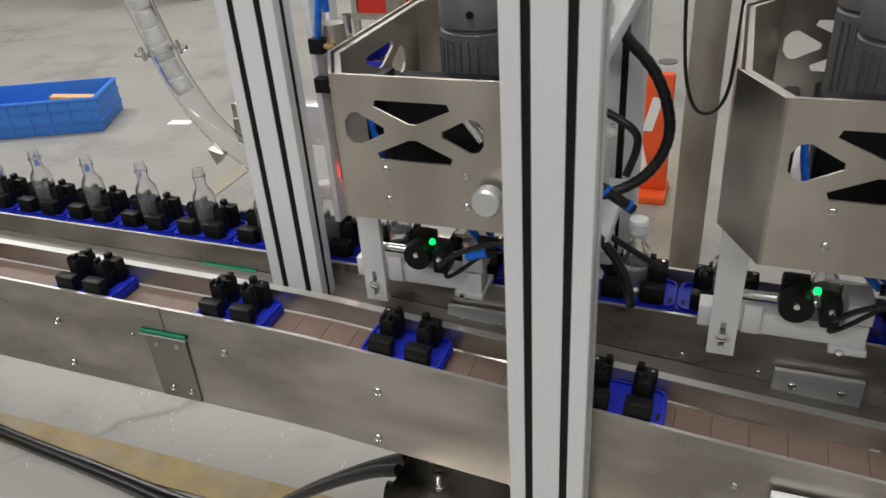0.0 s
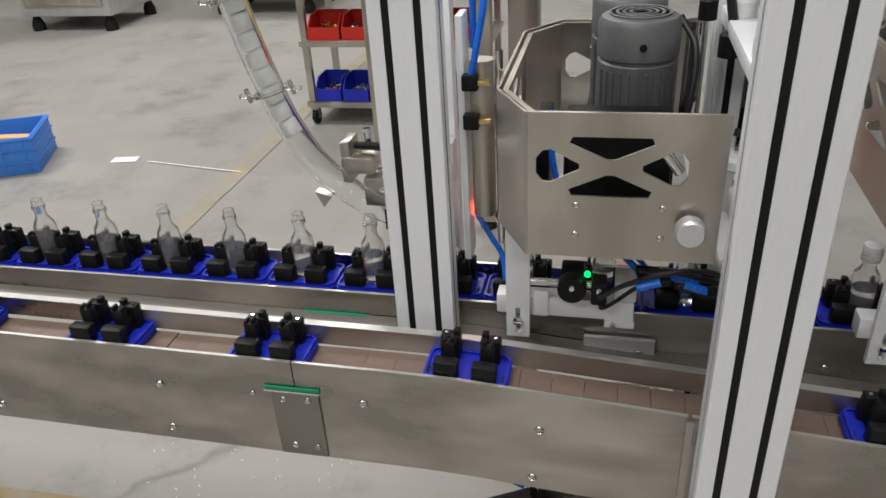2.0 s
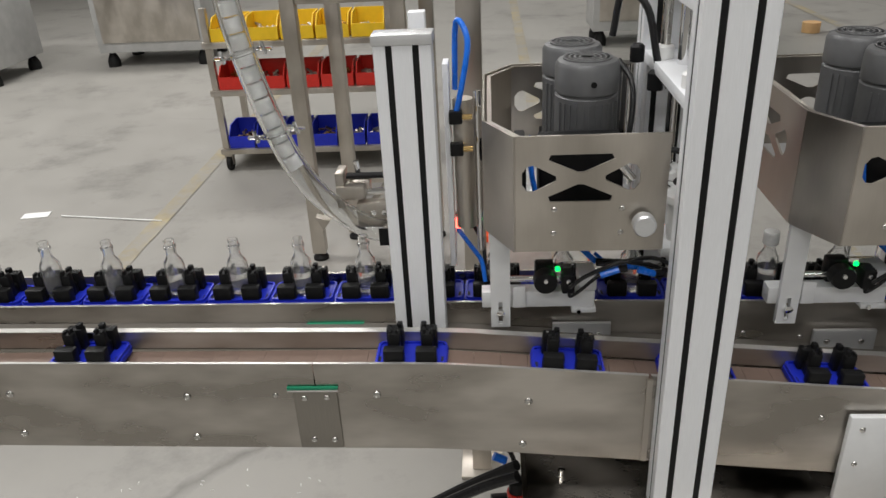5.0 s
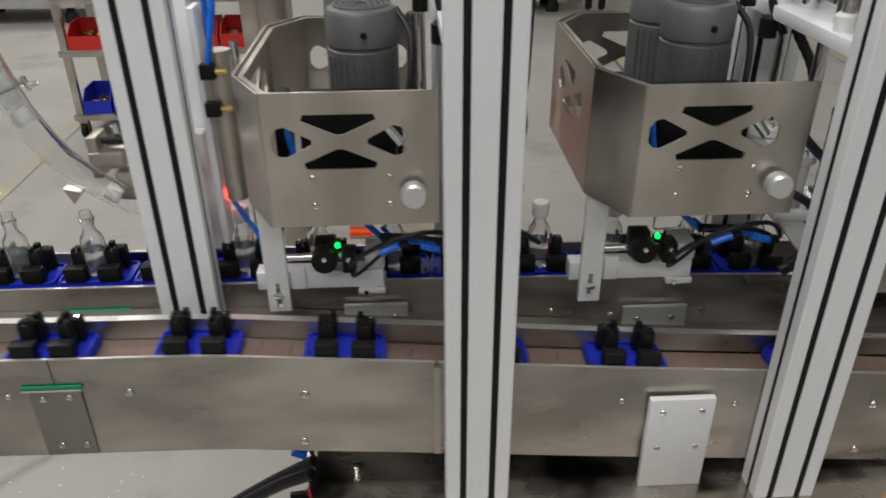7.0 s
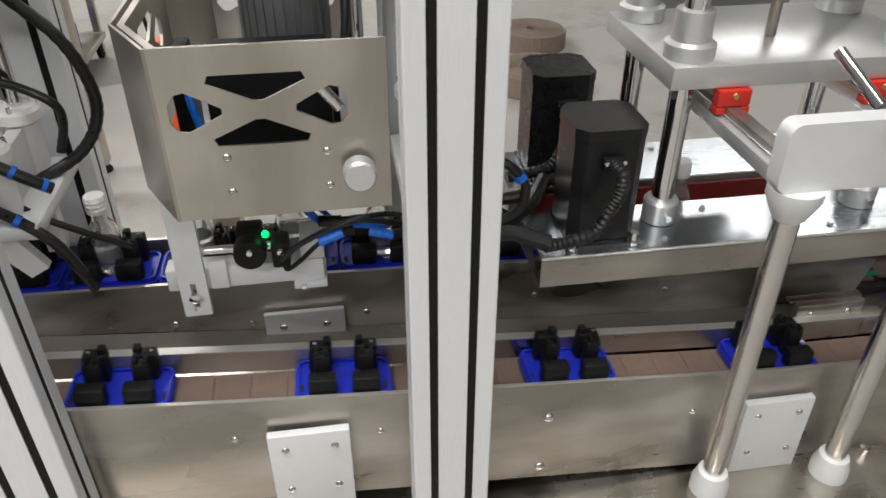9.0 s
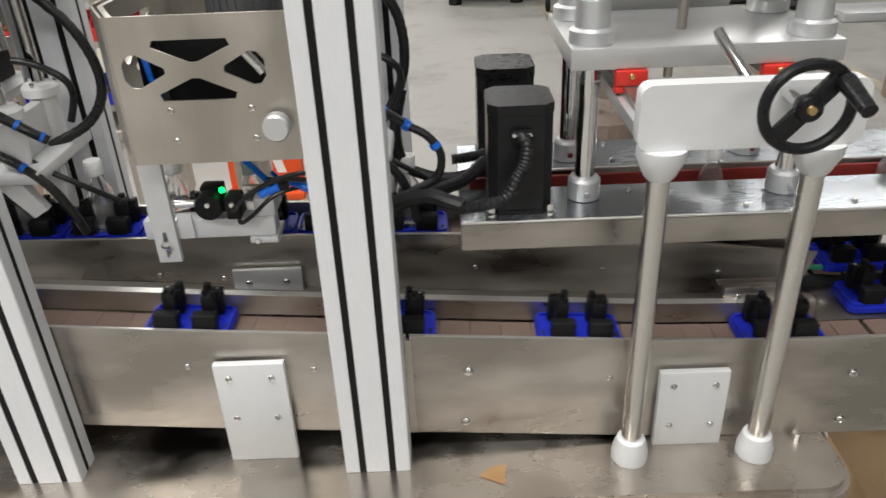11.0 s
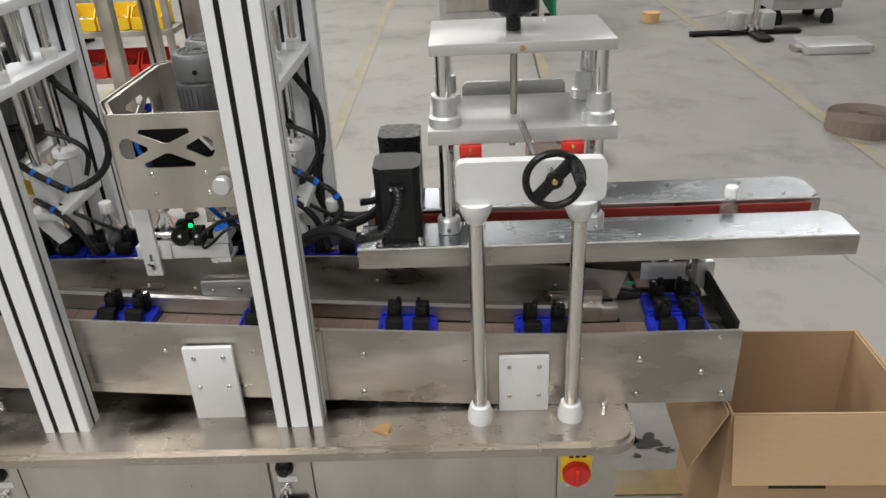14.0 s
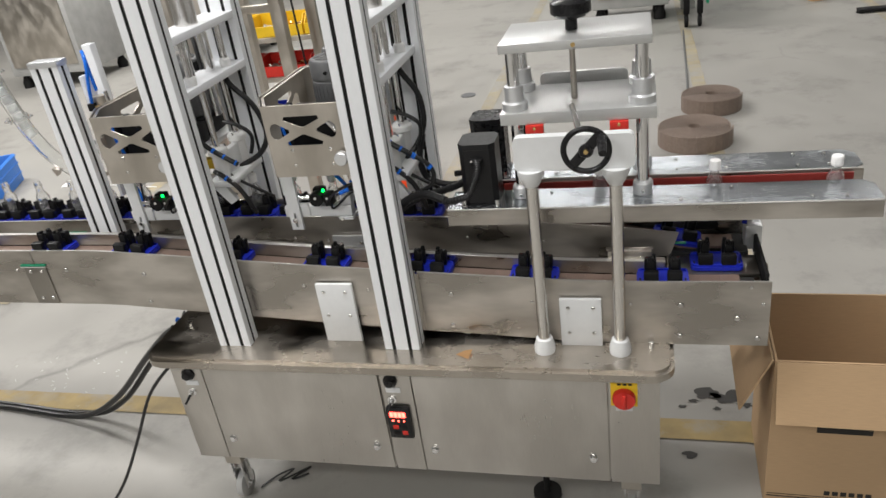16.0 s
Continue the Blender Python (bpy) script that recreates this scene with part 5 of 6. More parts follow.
fs = thing("feeder_stand", "stainless steel tube stand of the cap feeder", "stand")
for x, y, w in ((-1.165, 1.745, 0.05), (-1.055, 1.93, 0.05), (-0.72, 1.93, 0.05), (-0.80, 1.745, 0.05)):
    part("leg", box(x - w / 2, x + w / 2, y - 0.025, y + 0.025, 0.03, 1.75, 0.002), STEEL_V, fs)
    part("foot", rev([(0.03, 0), (0.03, 0.01), (0.01, 0.03)], (x, y, 0), 14), RUBBER, fs)
part("crossbar", box(-1.03, -0.745, 1.915, 1.945, 0.24, 0.27, 0.002), STEEL_V, fs)
part("crossbar", box(-1.14, -0.825, 1.73, 1.76, 0.95, 0.98, 0.002), STEEL_V, fs)
part("brace", rod((-1.06, 1.93, 0.05), (-0.9, 1.93, 0.25), 0.012, 8), STEEL_V, fs)

for x, y, w in ((-0.147, 0.78, 0.058), (-0.535, 0.60, 0.046)):
    t = thing("steel_column", "tall square stainless steel column behind the conveyor", "column", pose(x, y, 0), group="feeder columns")
    part("tube", box(-w / 2, w / 2, -0.025, 0.025, 0.012, 1.8, 0.003), STEEL_V, t)
    part("base_plate", box(-0.05, 0.05, -0.05, 0.05, 0.001, 0.0118, 0.002), STEEL_V, t)
single("hanging_wire", tube([(-0.17, 0.752, 1.79), (-0.183, 0.62, 1.72), (-0.185, 0.55, 1.6), (-0.18, 0.55, 1.1), (-0.172, 0.55, 0.92), (-0.155, 0.55, 0.845), (-0.13, 0.55, 0.83), (-0.108, 0.55, 0.86), (-0.102, 0.55, 0.95), (-0.10, 0.55, 1.2), (-0.10, 0.55, 1.6), (-0.11, 0.62, 1.72), (-0.125, 0.752, 1.79)], 0.0028, 8), CABLE, "thin black wire hanging in a loop from a steel column", "cable")
bar = thing("road_barrier", "low orange plastic safety barrier with white chevrons", "barrier", pose(-0.435, 1.93, 0))
part("panel", box(-0.115, 0.165, -0.02, 0.02, 0.03, 0.45, 0.012), ORANGE, bar)
part("base", box(-0.12, 0.17, -0.08, 0.08, 0.0, 0.0298, 0.006), ORANGE, bar)
for x0 in (-0.07, 0.07):
    for zc, sl in ((0.31, 1), (0.15, -1)):
        part("chevron", slab([(x0, zc - 0.06), (x0 + 0.035, zc - 0.06), (x0 + 0.035 + 0.03 * sl, zc + 0.06), (x0 + 0.03 * sl, zc + 0.06)], [], 0.0015, upright(-0.022)), CAPM, bar)


def chain_coil(x, y, r):
    bm = bmesh.new()
    n = int(r / 0.014)
    turns = n * 26
    for i in range(turns):
        a = 2 * math.pi * i / 26
        rr = 0.03 + (r - 0.03) * i / turns
        px, py = rr * math.cos(a), rr * math.sin(a)
        m = Matrix.Translation((x + px, y + py, 0.045)) @ Matrix.Rotation(a, 4, "Z")
        bmesh.ops.create_cube(bm, size=1, matrix=m @ Matrix.Diagonal((0.006, 2 * math.pi * rr / 26 * 0.96 + 0.002, 0.085, 1)))
    return single("chain_coil", bm, COIL, "coiled spare brown plastic conveyor chain on the floor", "conveyor chain", group="spare chain coils")


chain_coil(2.53, 2.74, 0.18)
chain_coil(0.95, 2.46, 0.18)
chain_coil(1.07, 2.98, 0.16)


def far_machine(x, y, w, d, h, material, label, cat="machine"):
    t = thing("workshop_machine", label, cat, pose(x, y, 0))
    part("body", box(-w / 2, w / 2, -d / 2, d / 2, 0.12, h, 0.01), material, t)
    for sx in (-1, 1):
        for sy in (-1, 1):
            part("foot", rev([(0.05, 0), (0.05, 0.05), (0.02, 0.1195)], (sx * (w / 2 - 0.07), sy * (d / 2 - 0.07), 0), 12), RUBBER, t)
    part("panel", box(-w / 2 + 0.05, w / 2 - 0.05, -d / 2 - 0.012, -d / 2 - 0.0005, 0.2, h - 0.1, 0.004), STEEL_V, t)
    return t


far_machine(3.25, 5.5, 0.55, 0.5, 0.9, FARGREY, "grey steel machine base standing on the workshop floor")
far_machine(-3.2, 5.5, 0.9, 0.6, 1.0, FARGREY, "grey machine frame on casters across the hall")
far_machine(-4.6, 5.0, 0.8, 0.7, 1.1, FARGREY, "grey machine standing across the hall")
far_machine(0.62, 5.55, 0.62, 0.45, 0.8, FARGREY, "grey cabinet on wheels across the hall")
lc = thing("long_conveyor", "grey conveyor end with green rails and black rollers", "conveyor", pose(1.14, 5.05, 0))
part("bed", box(-0.13, 0.05, -0.10, 0.9, 0.62, 0.72, 0.003), FARGREY, lc)
part("rail", box(0.052, 0.072, -0.12, 0.9, 0.18, 0.74, 0.003), GREEN, lc)
part("rail", box(-0.152, -0.132, -0.12, 0.9, 0.22, 0.74, 0.003), GREEN, lc)
for x in (-0.09, 0.01):
    c = part("caster", rev([(0.03, -0.016), (0.05, -0.012), (0.05, 0.012), (0.03, 0.016)], (x, -0.06, 0.05), 16, axis="x"), RUBBER, lc, "black rubber caster")
    part("fork", box(x - 0.022, x + 0.022, -0.085, -0.03, 0.102, 0.22, 0.004), BLACK, c)
part("leg", box(-0.10, 0.02, 0.62, 0.68, 0.0, 0.62, 0.003), FARGREY, lc)
single("thin_rod", rod((1.02, 4.86, 0.006), (0.965, 3.24, 0.006), 0.006, 8), MOTOR, "thin grey rod lying on the floor", "rod")
pl = thing("mast_stand", "black floor stand with a chrome mast across the hall", "stand", pose(2.75, 5.0, 0))
part("mast", rod((0, 0, 0.05), (0.06, 0.08, 1.0), 0.028), CHROME, pl)
part("mast_foot", rev([(0.05, 0.03), (0.05, 0.06), (0.032, 0.075)], (0, 0, 0), 16), CHROME, pl)
part("base", box(-0.48, 0.36, -0.05, 0.05, 0.012, 0.0298, 0.004), BLACK, pl)
part("base", box(-0.06, 0.06, -0.30, -0.0505, 0.012, 0.0298, 0.004), BLACK, pl)
for x in (-0.13, 0.10):
    part("side_block", box(x - 0.055, x + 0.055, -0.04, 0.12, 0.0302, 0.17, 0.02), FARGREY, pl)
for x, y in ((-0.46, 0.0), (0.34, 0.0), (0.0, -0.28)):
    part("foot", rev([(0.03, 0.0), (0.03, 0.0118)], (x, y, 0), 12), RUBBER, pl)
sb = thing("steel_bracket", "flat steel channel lying on the floor", "metal part", pose(3.10, 4.42, 0, 0, 0, -2))
part("channel", box(-0.22, 0.22, -0.15, 0.15, 0.001, 0.06, 0.004), ALU_PLATE, sb)
part("flange", box(-0.27, -0.2205, -0.06, 0.06, 0.001, 0.035, 0.003), STEEL_V, sb)
part("flange", box(0.2205, 0.27, -0.06, 0.06, 0.001, 0.035, 0.003), STEEL_V, sb)
single("tape_roll", rev([(0.035, 0), (0.07, 0.0), (0.07, 0.08), (0.035, 0.08)], (2.1, 5.6, 0.001), 20), TAN, "roll of brown packing tape on the floor", "tape")
single("floor_drain", rev([(0.05, 0.001), (0.05, 0.005), (0.03, 0.007)], (-0.42, 3.52, 0), 20), MOTOR, "round dark drain cover in the floor", "drain", "structure")
single("paper_scrap", box(-0.06, 0.06, -0.03, 0.03, 0.001, 0.003), CAPM, "scrap of white paper on the floor", "paper", at=pose(-2.58, 2.22, 0, 0, 0, 10))
single("plastic_straw", rod((-2.45, 2.20, 0.006), (-1.95, 2.12, 0.006), 0.003, 8), CAPM, "thin white plastic tube on the floor", "tube")
STAIN = mat("wet_dark_stain", (0.05, 0.047, 0.043), 0.7, 0.0, 30, 0.3)


def floor_stain(x, y, r, seed):
    bm = bmesh.new()
    vs = []
    for i in range(40):
        a = 2 * math.pi * i / 40
        q = r * (0.75 + 0.6 * noise.noise((math.cos(a) * 1.6 + seed * 3.1, math.sin(a) * 1.6, seed)))
        vs.append(bm.verts.new((x + q * math.cos(a) * 1.4, y + q * math.sin(a) * 0.8, 0.0015)))
    bm.faces.new(vs)
    return single("floor_stain", bm, STAIN, "small dark wet stain on the concrete floor", "stain", "structure")


for x, y, r, k in ((0.855, 0.465, 0.035, 1), (0.915, 0.452, 0.04, 2), (0.82, 0.43, 0.012, 3), (0.955, 0.42, 0.02, 4), (0.79, 0.405, 0.010, 5), (0.03, -0.40, 0.05, 6), (0.88, 0.40, 0.010, 7), (0.80, 0.215, 0.018, 8)):
    floor_stain(x, y, r, k)
sp = bmesh.new()
for k in range(40):
    a = random.uniform(0, math.pi)
    x, y = random.gauss(-1.15, 0.22), random.gauss(0.45, 0.09)
    rod((x, y, 0.002), (x + 0.008 * math.cos(a), y + 0.008 * math.sin(a), 0.003), 0.0006, 5, bm=sp)
single("metal_swarf", sp, CAPM, "scattered pale shavings on the floor", "swarf", "stuff")

# ---- pucks, bottles, caps and chain ----
LEN = math.pi * RT


def link_pose(s):
    """A chain link runs back underneath past the west end."""
    x = XC + s if s <= 0 else XC - (s - LEN) if s >= LEN else XC
    if x >= WEST + 0.03:
        return on_loop(s)
    d = WEST + 0.03 - x
    m = on_loop(WEST + 0.03 - XC if s <= 0 else LEN + XC - WEST - 0.03)
    m[0][3] += -0.02 * math.sin(min(d, 0.06) / 0.06 * math.pi) + max(0.0, d - 0.06)
    m[2][3] -= 0.033 * (1 - math.cos(min(d, 0.06) / 0.06 * math.pi))
    return m


def on_loop(s):
    """Link pose at s metres past the start of the turn: right along the back lane, under the transfer plate, left along the front lane."""
    if s <= 0:
        x, y, yaw = XC + s, YB, 0.0
        slope = (z_back(x + 0.02) - z_back(x - 0.02)) / 0.04
        z = z_back(x)
    elif s >= LEN:
        x, y, yaw = XC - (s - LEN), YF, -180.0
        slope = -(z_front(x + 0.02) - z_front(x - 0.02)) / 0.04
        z = z_front(x)
    else:
        a = s / RT
        x, y, yaw, slope = XC + 0.025 * math.sin(a), (YB + YF) / 2 + RT * math.cos(a), -math.degrees(a), 0.0
        f = s / LEN
        z = z_back(XC) * (1 - f) + z_front(XC) * f - 0.05 * math.sin(a)
    return Matrix.Translation((x, y, z)) @ Matrix.Rotation(radians(yaw), 4, "Z") @ Matrix.Rotation(-math.atan(slope), 4, "Y")


def lane_pose(x, y, zf):
    slope = (zf(x + 0.02) - zf(x - 0.02)) / 0.04
    return Matrix.Translation((x, y, zf(x))) @ Matrix.Rotation(-math.atan(slope), 4, "Y")


def ease(f):
    f = min(1.0, max(0.0, f))
    return f * f * (3 - 2 * f)


def make_puck():
    t = thing("puck", "blue bottle puck with black plastic jaws on the conveyor", "puck", group="bottle pucks")
    bm = slab(rounded(-0.0508, 0.0508, -0.0305, 0.0305, 0.010, 4), [], 0.0115, Matrix.Translation((0, 0, 0.0005)))
    bmesh.ops.bevel(bm, geom=[e for e in bm.edges if e.calc_face_angle(0) > 1.2], offset=0.002, segments=2, affect="EDGES")
    b = part("base", bm, BLUE, t, "blue plastic base plate")
    part("rim", slab(rounded(-0.0492, 0.0492, -0.0289, 0.0289, 0.009, 4), [rounded(-0.0462, 0.0462, -0.0259, 0.0259, 0.007, 4)], 0.0035, Matrix.Translation((0, 0, 0.0118))), BLUE, b)
    for s in (-1, 1):
        def jx(a, b):
            return (s * a, s * b) if s > 0 else (s * b, s * a)

        bm = box(*jx(0.008, 0.037), -0.029, -0.013, 0.012, 0.036, 0.0025)
        box(*jx(0.015, 0.031), -0.008, 0.004, 0.012, 0.050, 0.002, bm=bm)
        box(*jx(0.017, 0.021), -0.007, 0.003, 0.046, 0.057, 0.0012, bm=bm)
        box(*jx(0.026, 0.030), -0.007, 0.003, 0.046, 0.054, 0.0012, bm=bm)
        box(*jx(0.012, 0.036), 0.011, 0.026, 0.012, 0.046, 0.0025, bm=bm)
        box(*jx(0.013, 0.021), 0.014, 0.024, 0.042, 0.053, 0.0018, bm=bm)
        box(*jx(0.0185, 0.030), -0.016, 0.014, 0.012, 0.030, 0.001, bm=bm)
        part("jaw", bm, BLACK, t, "stepped black gripping jaw")
        part("jaw_screw", rev([(0.0022, 0.046), (0.0022, 0.0472)], (s * 0.030, 0.018, 0), 8), CHROME, t)
    for s in (-0.044, 0.044):
        part("slot", box(s - 0.002, s + 0.002, -0.018, -0.006, 0.0118, 0.0121), SEAM, t)
    return t


def make_bottle():
    t = thing("bottle", "small clear glass bottle part filled with clear liquid", "bottle", group="glass bottles")
    outer = [(0.010, 0.0), (0.0150, 0.001), (0.0163, 0.004), (0.0163, 0.052), (0.0152, 0.058), (0.0095, 0.067), (0.0082, 0.071), (0.0082, 0.082), (0.0098, 0.083), (0.0098, 0.087), (0.0080, 0.088), (0.0080, 0.096), (0.0065, 0.096)]
    inner = [(0.0064, 0.094), (0.0064, 0.070), (0.0128, 0.057), (0.0140, 0.051), (0.0140, 0.005), (0.011, 0.003)]
    part("glass", rev(outer + inner, (0, 0, 0), 20), GLASS, t)
    part("liquid", rev([(0.011, 0.0035), (0.0136, 0.0055), (0.0136, 0.040)], (0, 0, 0), 20), LIQUID, t)
    return t


def make_cap():
    t = thing("stopper", "white ribbed plastic screw-on stopper", "stopper", group="bottle stoppers")
    prof = [(0.0112, 0.0), (0.0115, 0.001), (0.0115, 0.018), (0.0105, 0.020), (0.004, 0.0203)]
    part("shell", rev(prof, (0, 0, 0), 22), CAPM, t)
    for k in range(3):
        part("ring", rev([(0.0117, 0.004 + k * 0.005), (0.0119, 0.0045 + k * 0.005), (0.0119, 0.0055 + k * 0.005), (0.0117, 0.006 + k * 0.005)], (0, 0, 0), 22), CAPM, t)
    return t


# where each puck would stand on the front lane at the start, in order
LEAD = [-0.884, -0.655, -0.426, -0.179, 0.29, 0.508, 0.686, 0.865, 1.045, 1.224, 1.469, 1.694, 1.943, 2.189, 2.414, 2.661, 2.897, 3.132, 3.36, 3.62, 3.86, 4.10, 4.34]
FIRST = 10
GATE, PITCH = 0.225, 0.1025
RELEASE = [-0.20, 1.02, 2.38, 3.81, 5.07, 6.34, 7.58, 8.87, 10.11, 11.47, 12.72, 13.99, 15.25]
STROKE = [(u - XE) / VF for u in LEAD]
PUSH, BACK = 0.22, 0.30
QUEUED = 30
LAG = 0.4
BELT_SLIP = 0.95


def queue_x(j, t):
    """Along the back lane: the j-th puck steps up behind the gate and leaves at the belt's speed."""
    if j < len(RELEASE) and t >= RELEASE[j]:
        return GATE + V * (t - RELEASE[j])
    n = j
    for m in range(min(j, len(RELEASE))):
        n -= min(1.0, max(0.0, (t - RELEASE[m] - LAG) * V / PITCH))
    return GATE - PITCH * max(n, 0.0)


def puck_pose(i, t):
    """Queue, run to the end of the back lane, two strokes of the pusher, then the front lane; it never turns."""
    t_front = STROKE[i] if i < len(STROKE) else 99.0
    t_mid = STROKE[i - 1] if 0 < i <= len(STROKE) else t_front - 1.2
    t_end = t_mid - PUSH - 0.25
    if t >= t_front:
        return lane_pose(XE - VF * (t - t_front), YF, z_front)
    if t >= t_mid - PUSH:
        f, g = ease((t - t_mid + PUSH) / PUSH), ease((t - t_front + PUSH) / PUSH)
        y = YB + (YM - YB) * f + (YF - YM) * g
        z = z_back(XE) + (0.618 - z_back(XE)) * f + (z_front(XE) - 0.618) * g
        return Matrix.Translation((XE, y, z))
    if i < FIRST:
        return lane_pose(min(XE, XE - 0.25 * (t_end - t)), YB, z_back)
    x = queue_x(i - FIRST, t)
    if x > 0.32:
        t0 = RELEASE[i - FIRST] + (0.32 - GATE) / V
        x = 0.32 + (XE - 0.32) * min(1.0, (t - t0) / max(0.5, t_end - t0))
    return lane_pose(min(x, XE), YB, z_back)


def stops(j):
    ts = {0.0, 16.0}
    for r in RELEASE:
        for q in (r, r + LAG, r + LAG + PITCH / V):
            if 0 < q < 16:
                ts.add(round(q * FPS) / FPS)
    return ts


pusher = thing("puck_pusher", "pneumatic pusher that shoves pucks across the conveyor end", "pneumatic cylinder")
part("cylinder", box(0.800, 0.856, 0.345, 0.455, 0.652, 0.708, 0.004), ALU_PLATE, pusher)
part("bracket", box(0.800, 0.856, 0.2495, 0.3445, 0.60, 0.612, 0.001), STEEL_V, pusher)
part("bracket", box(0.806, 0.850, 0.333, 0.3447, 0.6125, 0.6515, 0.001), STEEL_V, pusher)
part("air_fitting", rod((0.857, 0.37, 0.69), (0.876, 0.37, 0.70), 0.006, 10), CHROME, pusher)
part("air_hose", tube([(0.876, 0.37, 0.70), (0.90, 0.35, 0.71), (0.925, 0.31, 0.68), (0.93, 0.30, 0.62), (0.90, 0.31, 0.56)], 0.004, 8), CABLE, pusher)
pusher_plate = part("push_plate", box(0.782, 0.862, 0.2345, 0.2385, 0.660, 0.694, 0.001), ALU_PLATE, pusher, "aluminium push plate on two rods")
part("push_foot", box(0.800, 0.846, 0.2335, 0.2378, 0.640, 0.6597, 0.001), BLACK, pusher_plate)
for dx in (0.812, 0.844):
    part("piston_rod", rod((dx, 0.2387, 0.679), (dx, 0.440, 0.679), 0.005, 10), CHROME, pusher_plate)
pucks, bottles, caps, links = [], [], [], []
p0 = make_puck()
pucks.append(p0)
for k in range(FIRST + QUEUED - 1):
    pucks.append(copy_thing(p0, pose(0, 0, 0)))
b0, c0 = make_bottle(), make_cap()
bottles.append(b0)
caps.append(c0)
for k in range(QUEUED - 1):
    bottles.append(copy_thing(b0, pose(0, 0, 0)))
    caps.append(copy_thing(c0, pose(0, 0, 0)))
chain = thing("conveyor_chain", "brown plastic slat-top conveyor chain", "conveyor chain")
PL = 0.0381
bm = slab([(-0.0188, -0.0285), (0.0188, -0.0285), (0.0188, 0.0285), (-0.0188, 0.0285)], [], 0.004, Matrix.Translation((0, 0, -0.0042)))
link_mesh = finish("chain_link", bm, CHAIN)
S0, S1 = -2.45 - VF * 16, 5.25
for k in range(int((S1 - S0) / PL)):
    lo = new("chain_link", link_mesh)
    lo.parent = chain
    links.append((lo, S0 + k * PL))

CAP_N = 8
TUBE = smooth_path([(-0.612, 0.2, 0.800)] + TP, 8)
cum = [0.0]
for a, b in zip(TUBE, TUBE[1:]):
    cum.append(cum[-1] + (b - a).length)


def tube_pose(d):
    d = min(d, cum[-1])
    p = Vector([float(np.interp(d, cum, [q[i] for q in TUBE])) for i in range(3)])
    q = Vector([float(np.interp(d + 0.01, cum, [v[i] for v in TUBE])) for i in range(3)])
    w = (q - p)
    a = math.atan2(w.x, w.z) if w.length > 1e-6 else 0
    return Matrix.Translation(p) @ Matrix.Rotation(a, 4, "Y") @ Matrix.Translation((0, 0, -0.008))


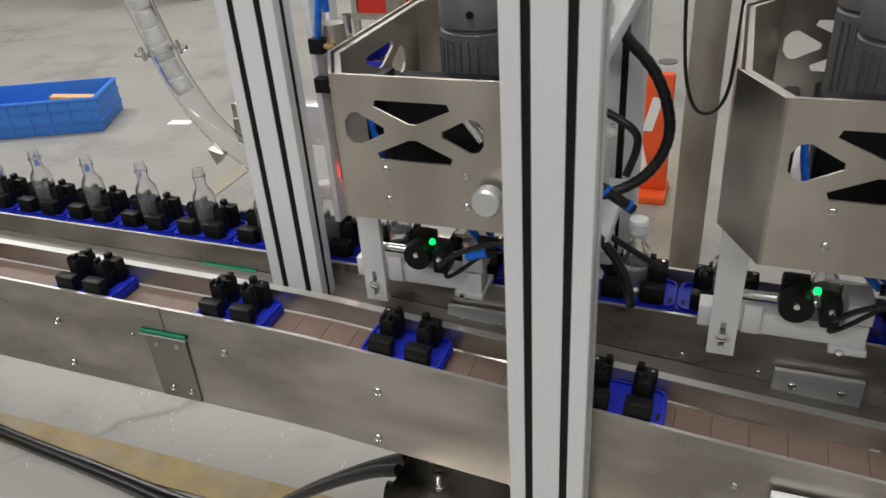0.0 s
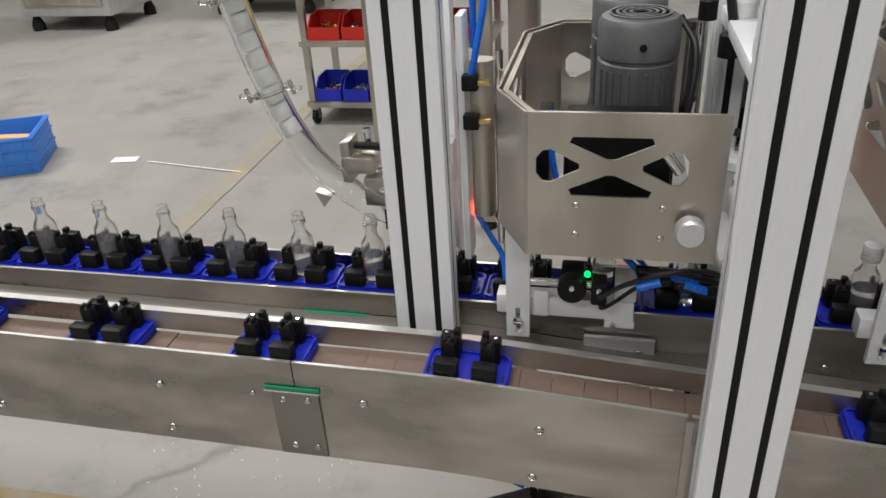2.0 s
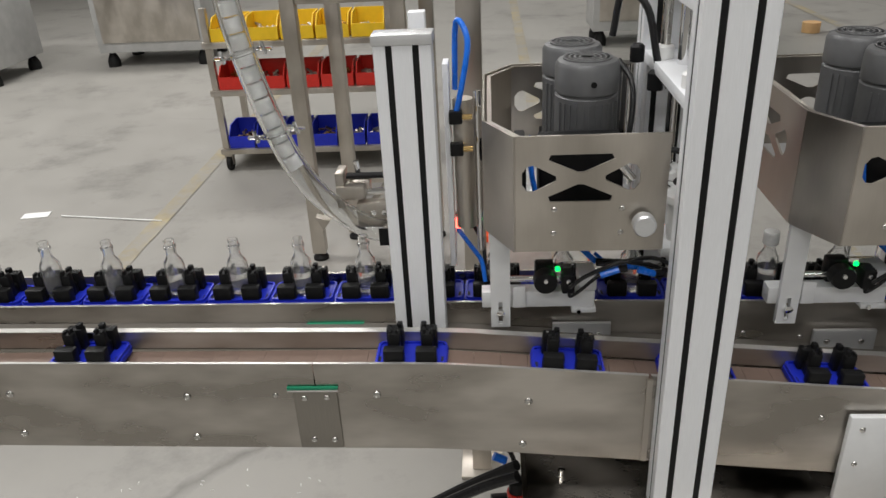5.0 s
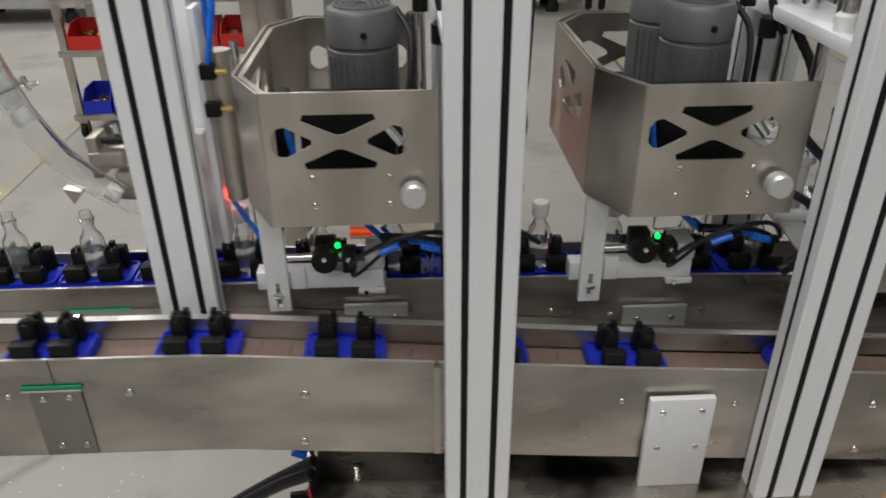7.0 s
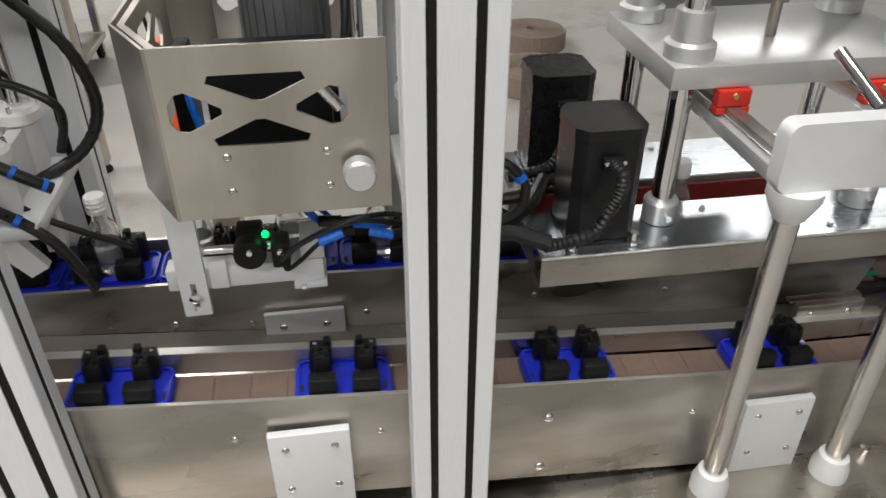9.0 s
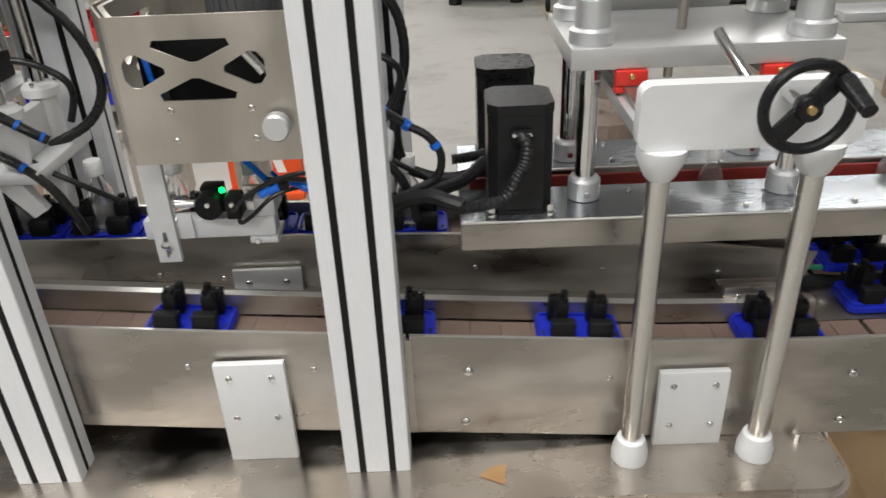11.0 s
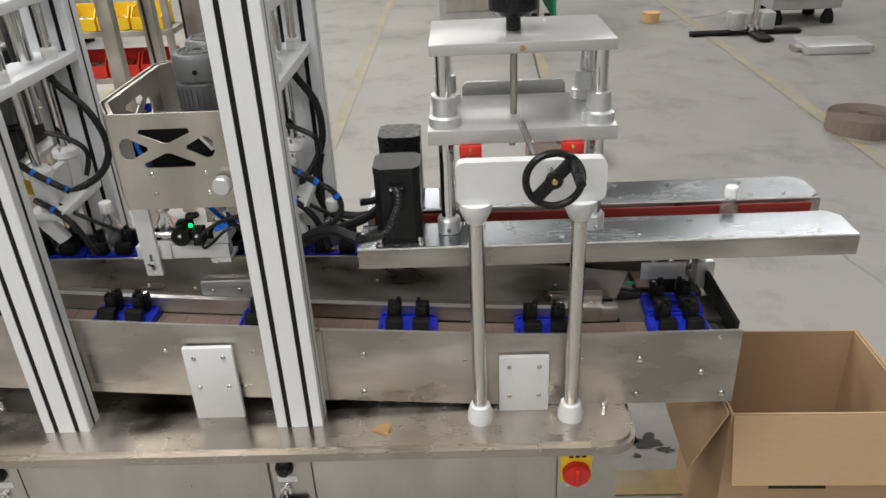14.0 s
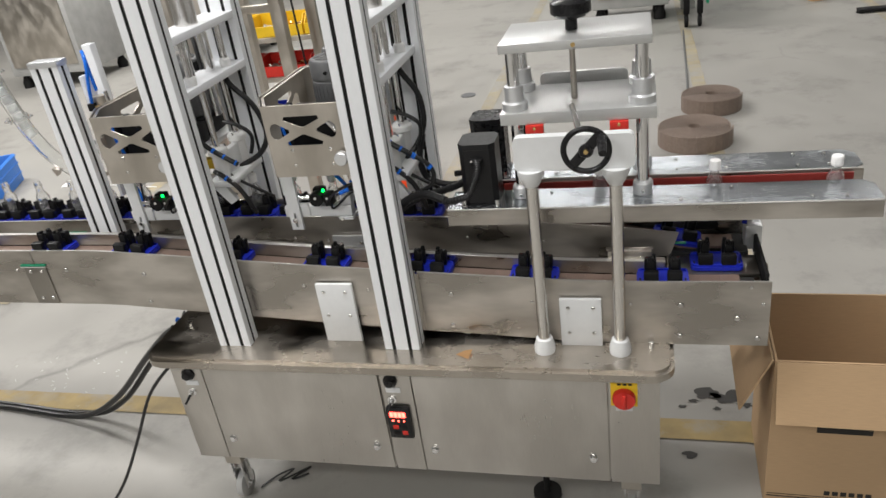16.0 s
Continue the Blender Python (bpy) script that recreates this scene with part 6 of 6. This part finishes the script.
def motions():
    for lo, s in links:
        ts = {0.0, 16.0}
        for b in [WEST - XC - 0.03, WEST - XC, WEST - XC + 0.03, LEN + XC - WEST - 0.03, LEN + XC - WEST, LEN + XC - WEST + 0.03] + [-0.9, -0.6, -0.25, -0.1] + [LEN * i / 6 for i in range(7)] + [LEN + d for d in (0.10, 0.16, 0.24, 0.34, 0.6, 0.9, 1.13, 1.33, 1.39, 1.45, 1.57)]:
            t = (b - s) / VF
            if 0.05 < t < 15.95:
                ts.add(round(t * FPS) / FPS)
        walk(lo, [(t, link_pose(s + VF * t)) for t in sorted(ts)])
    for i, p in enumerate(pucks):
        ts = {k * 0.5 for k in range(33)}
        for st in STROKE[max(0, i - 1):i + 1]:
            ts |= {st - PUSH - 0.26, st - PUSH - 0.2, st - PUSH, st - PUSH * 0.75, st - PUSH * 0.5, st - PUSH * 0.25, st, st + 0.1, st + 0.2}
        if i >= FIRST:
            ts |= stops(i - FIRST)
            if i - FIRST < len(RELEASE):
                ts |= {RELEASE[i - FIRST] + 0.3, RELEASE[i - FIRST] + 0.5, RELEASE[i - FIRST] + 0.6}
        walk(p, [(t, puck_pose(i, t)) for t in sorted({round(q * FPS) / FPS for q in ts if 0 <= q <= 16})])
    prow = {0.0: 0.0, 16.0: 0.0}
    for st in STROKE:
        for q, f in ((st - PUSH - 0.1, 0), (st - PUSH, 0), (st - PUSH / 2, 0.5), (st, 1), (st + 0.08, 1), (st + 0.08 + BACK / 2, 0.5), (st + 0.08 + BACK, 0)):
            if 0 < q < 16:
                prow[round(q * FPS) / FPS] = f
    walk(pusher_plate, [(t, pose(0, -(YB - YM) * f, 0)) for t, f in sorted(prow.items())])
    ride = z_back(GATE) + 0.012
    for j, b in enumerate(bottles):
        rows, crow = [], []
        ts = {i2 * 0.5 for i2 in range(33)} | stops(j)
        t_end = RELEASE[j] + (0.3 + 0.795 / BELT_SLIP - GATE) / V if j < len(RELEASE) else 99
        if t_end < 16:
            ts |= {round((t_end + d) * FPS) / FPS for d in (0, 0.08, 0.16, 0.24, 0.32, 0.36)}
        rn = random.Random(j)
        rest = (1.10 + rn.random() * 0.12, 0.14 + rn.random() * 0.12)
        for t in sorted(q for q in ts if 0 <= q <= 16):
            if t > t_end + 0.01:
                d = min(t - t_end, 0.37)
                f = d / 0.37
                m = Matrix.Translation((1.095 + (rest[0] - 1.095) * f, YB + (rest[1] - YB) * f, max(ride + 0.005 - 4.905 * d * d, 0.03))) @ Matrix.Rotation(radians(80 * f), 4, "Y")
            else:
                x = queue_x(j, t)
                x = x if x < 0.3 else 0.3 + (x - 0.3) * BELT_SLIP
                m = Matrix.Translation((x, YB, max(z_back(x) + 0.012, ride)))
            rows.append((t, m))
            n = (GATE - queue_x(j, t)) / PITCH
            if n <= CAP_N + 0.001:
                crow.append((t, m @ Matrix.Translation((0, 0, 0.078))))
            else:
                q = n - CAP_N
                crow.append((t, tube_pose(q * 0.03 if q < 0.1 else 0.003 + (min(q, 1.0) - 0.1) / 0.9 * 0.24 if q <= 1 else 0.243 + (q - 1) * 0.023)))
        walk(b, rows)
        walk(caps[j], crow)


motions()
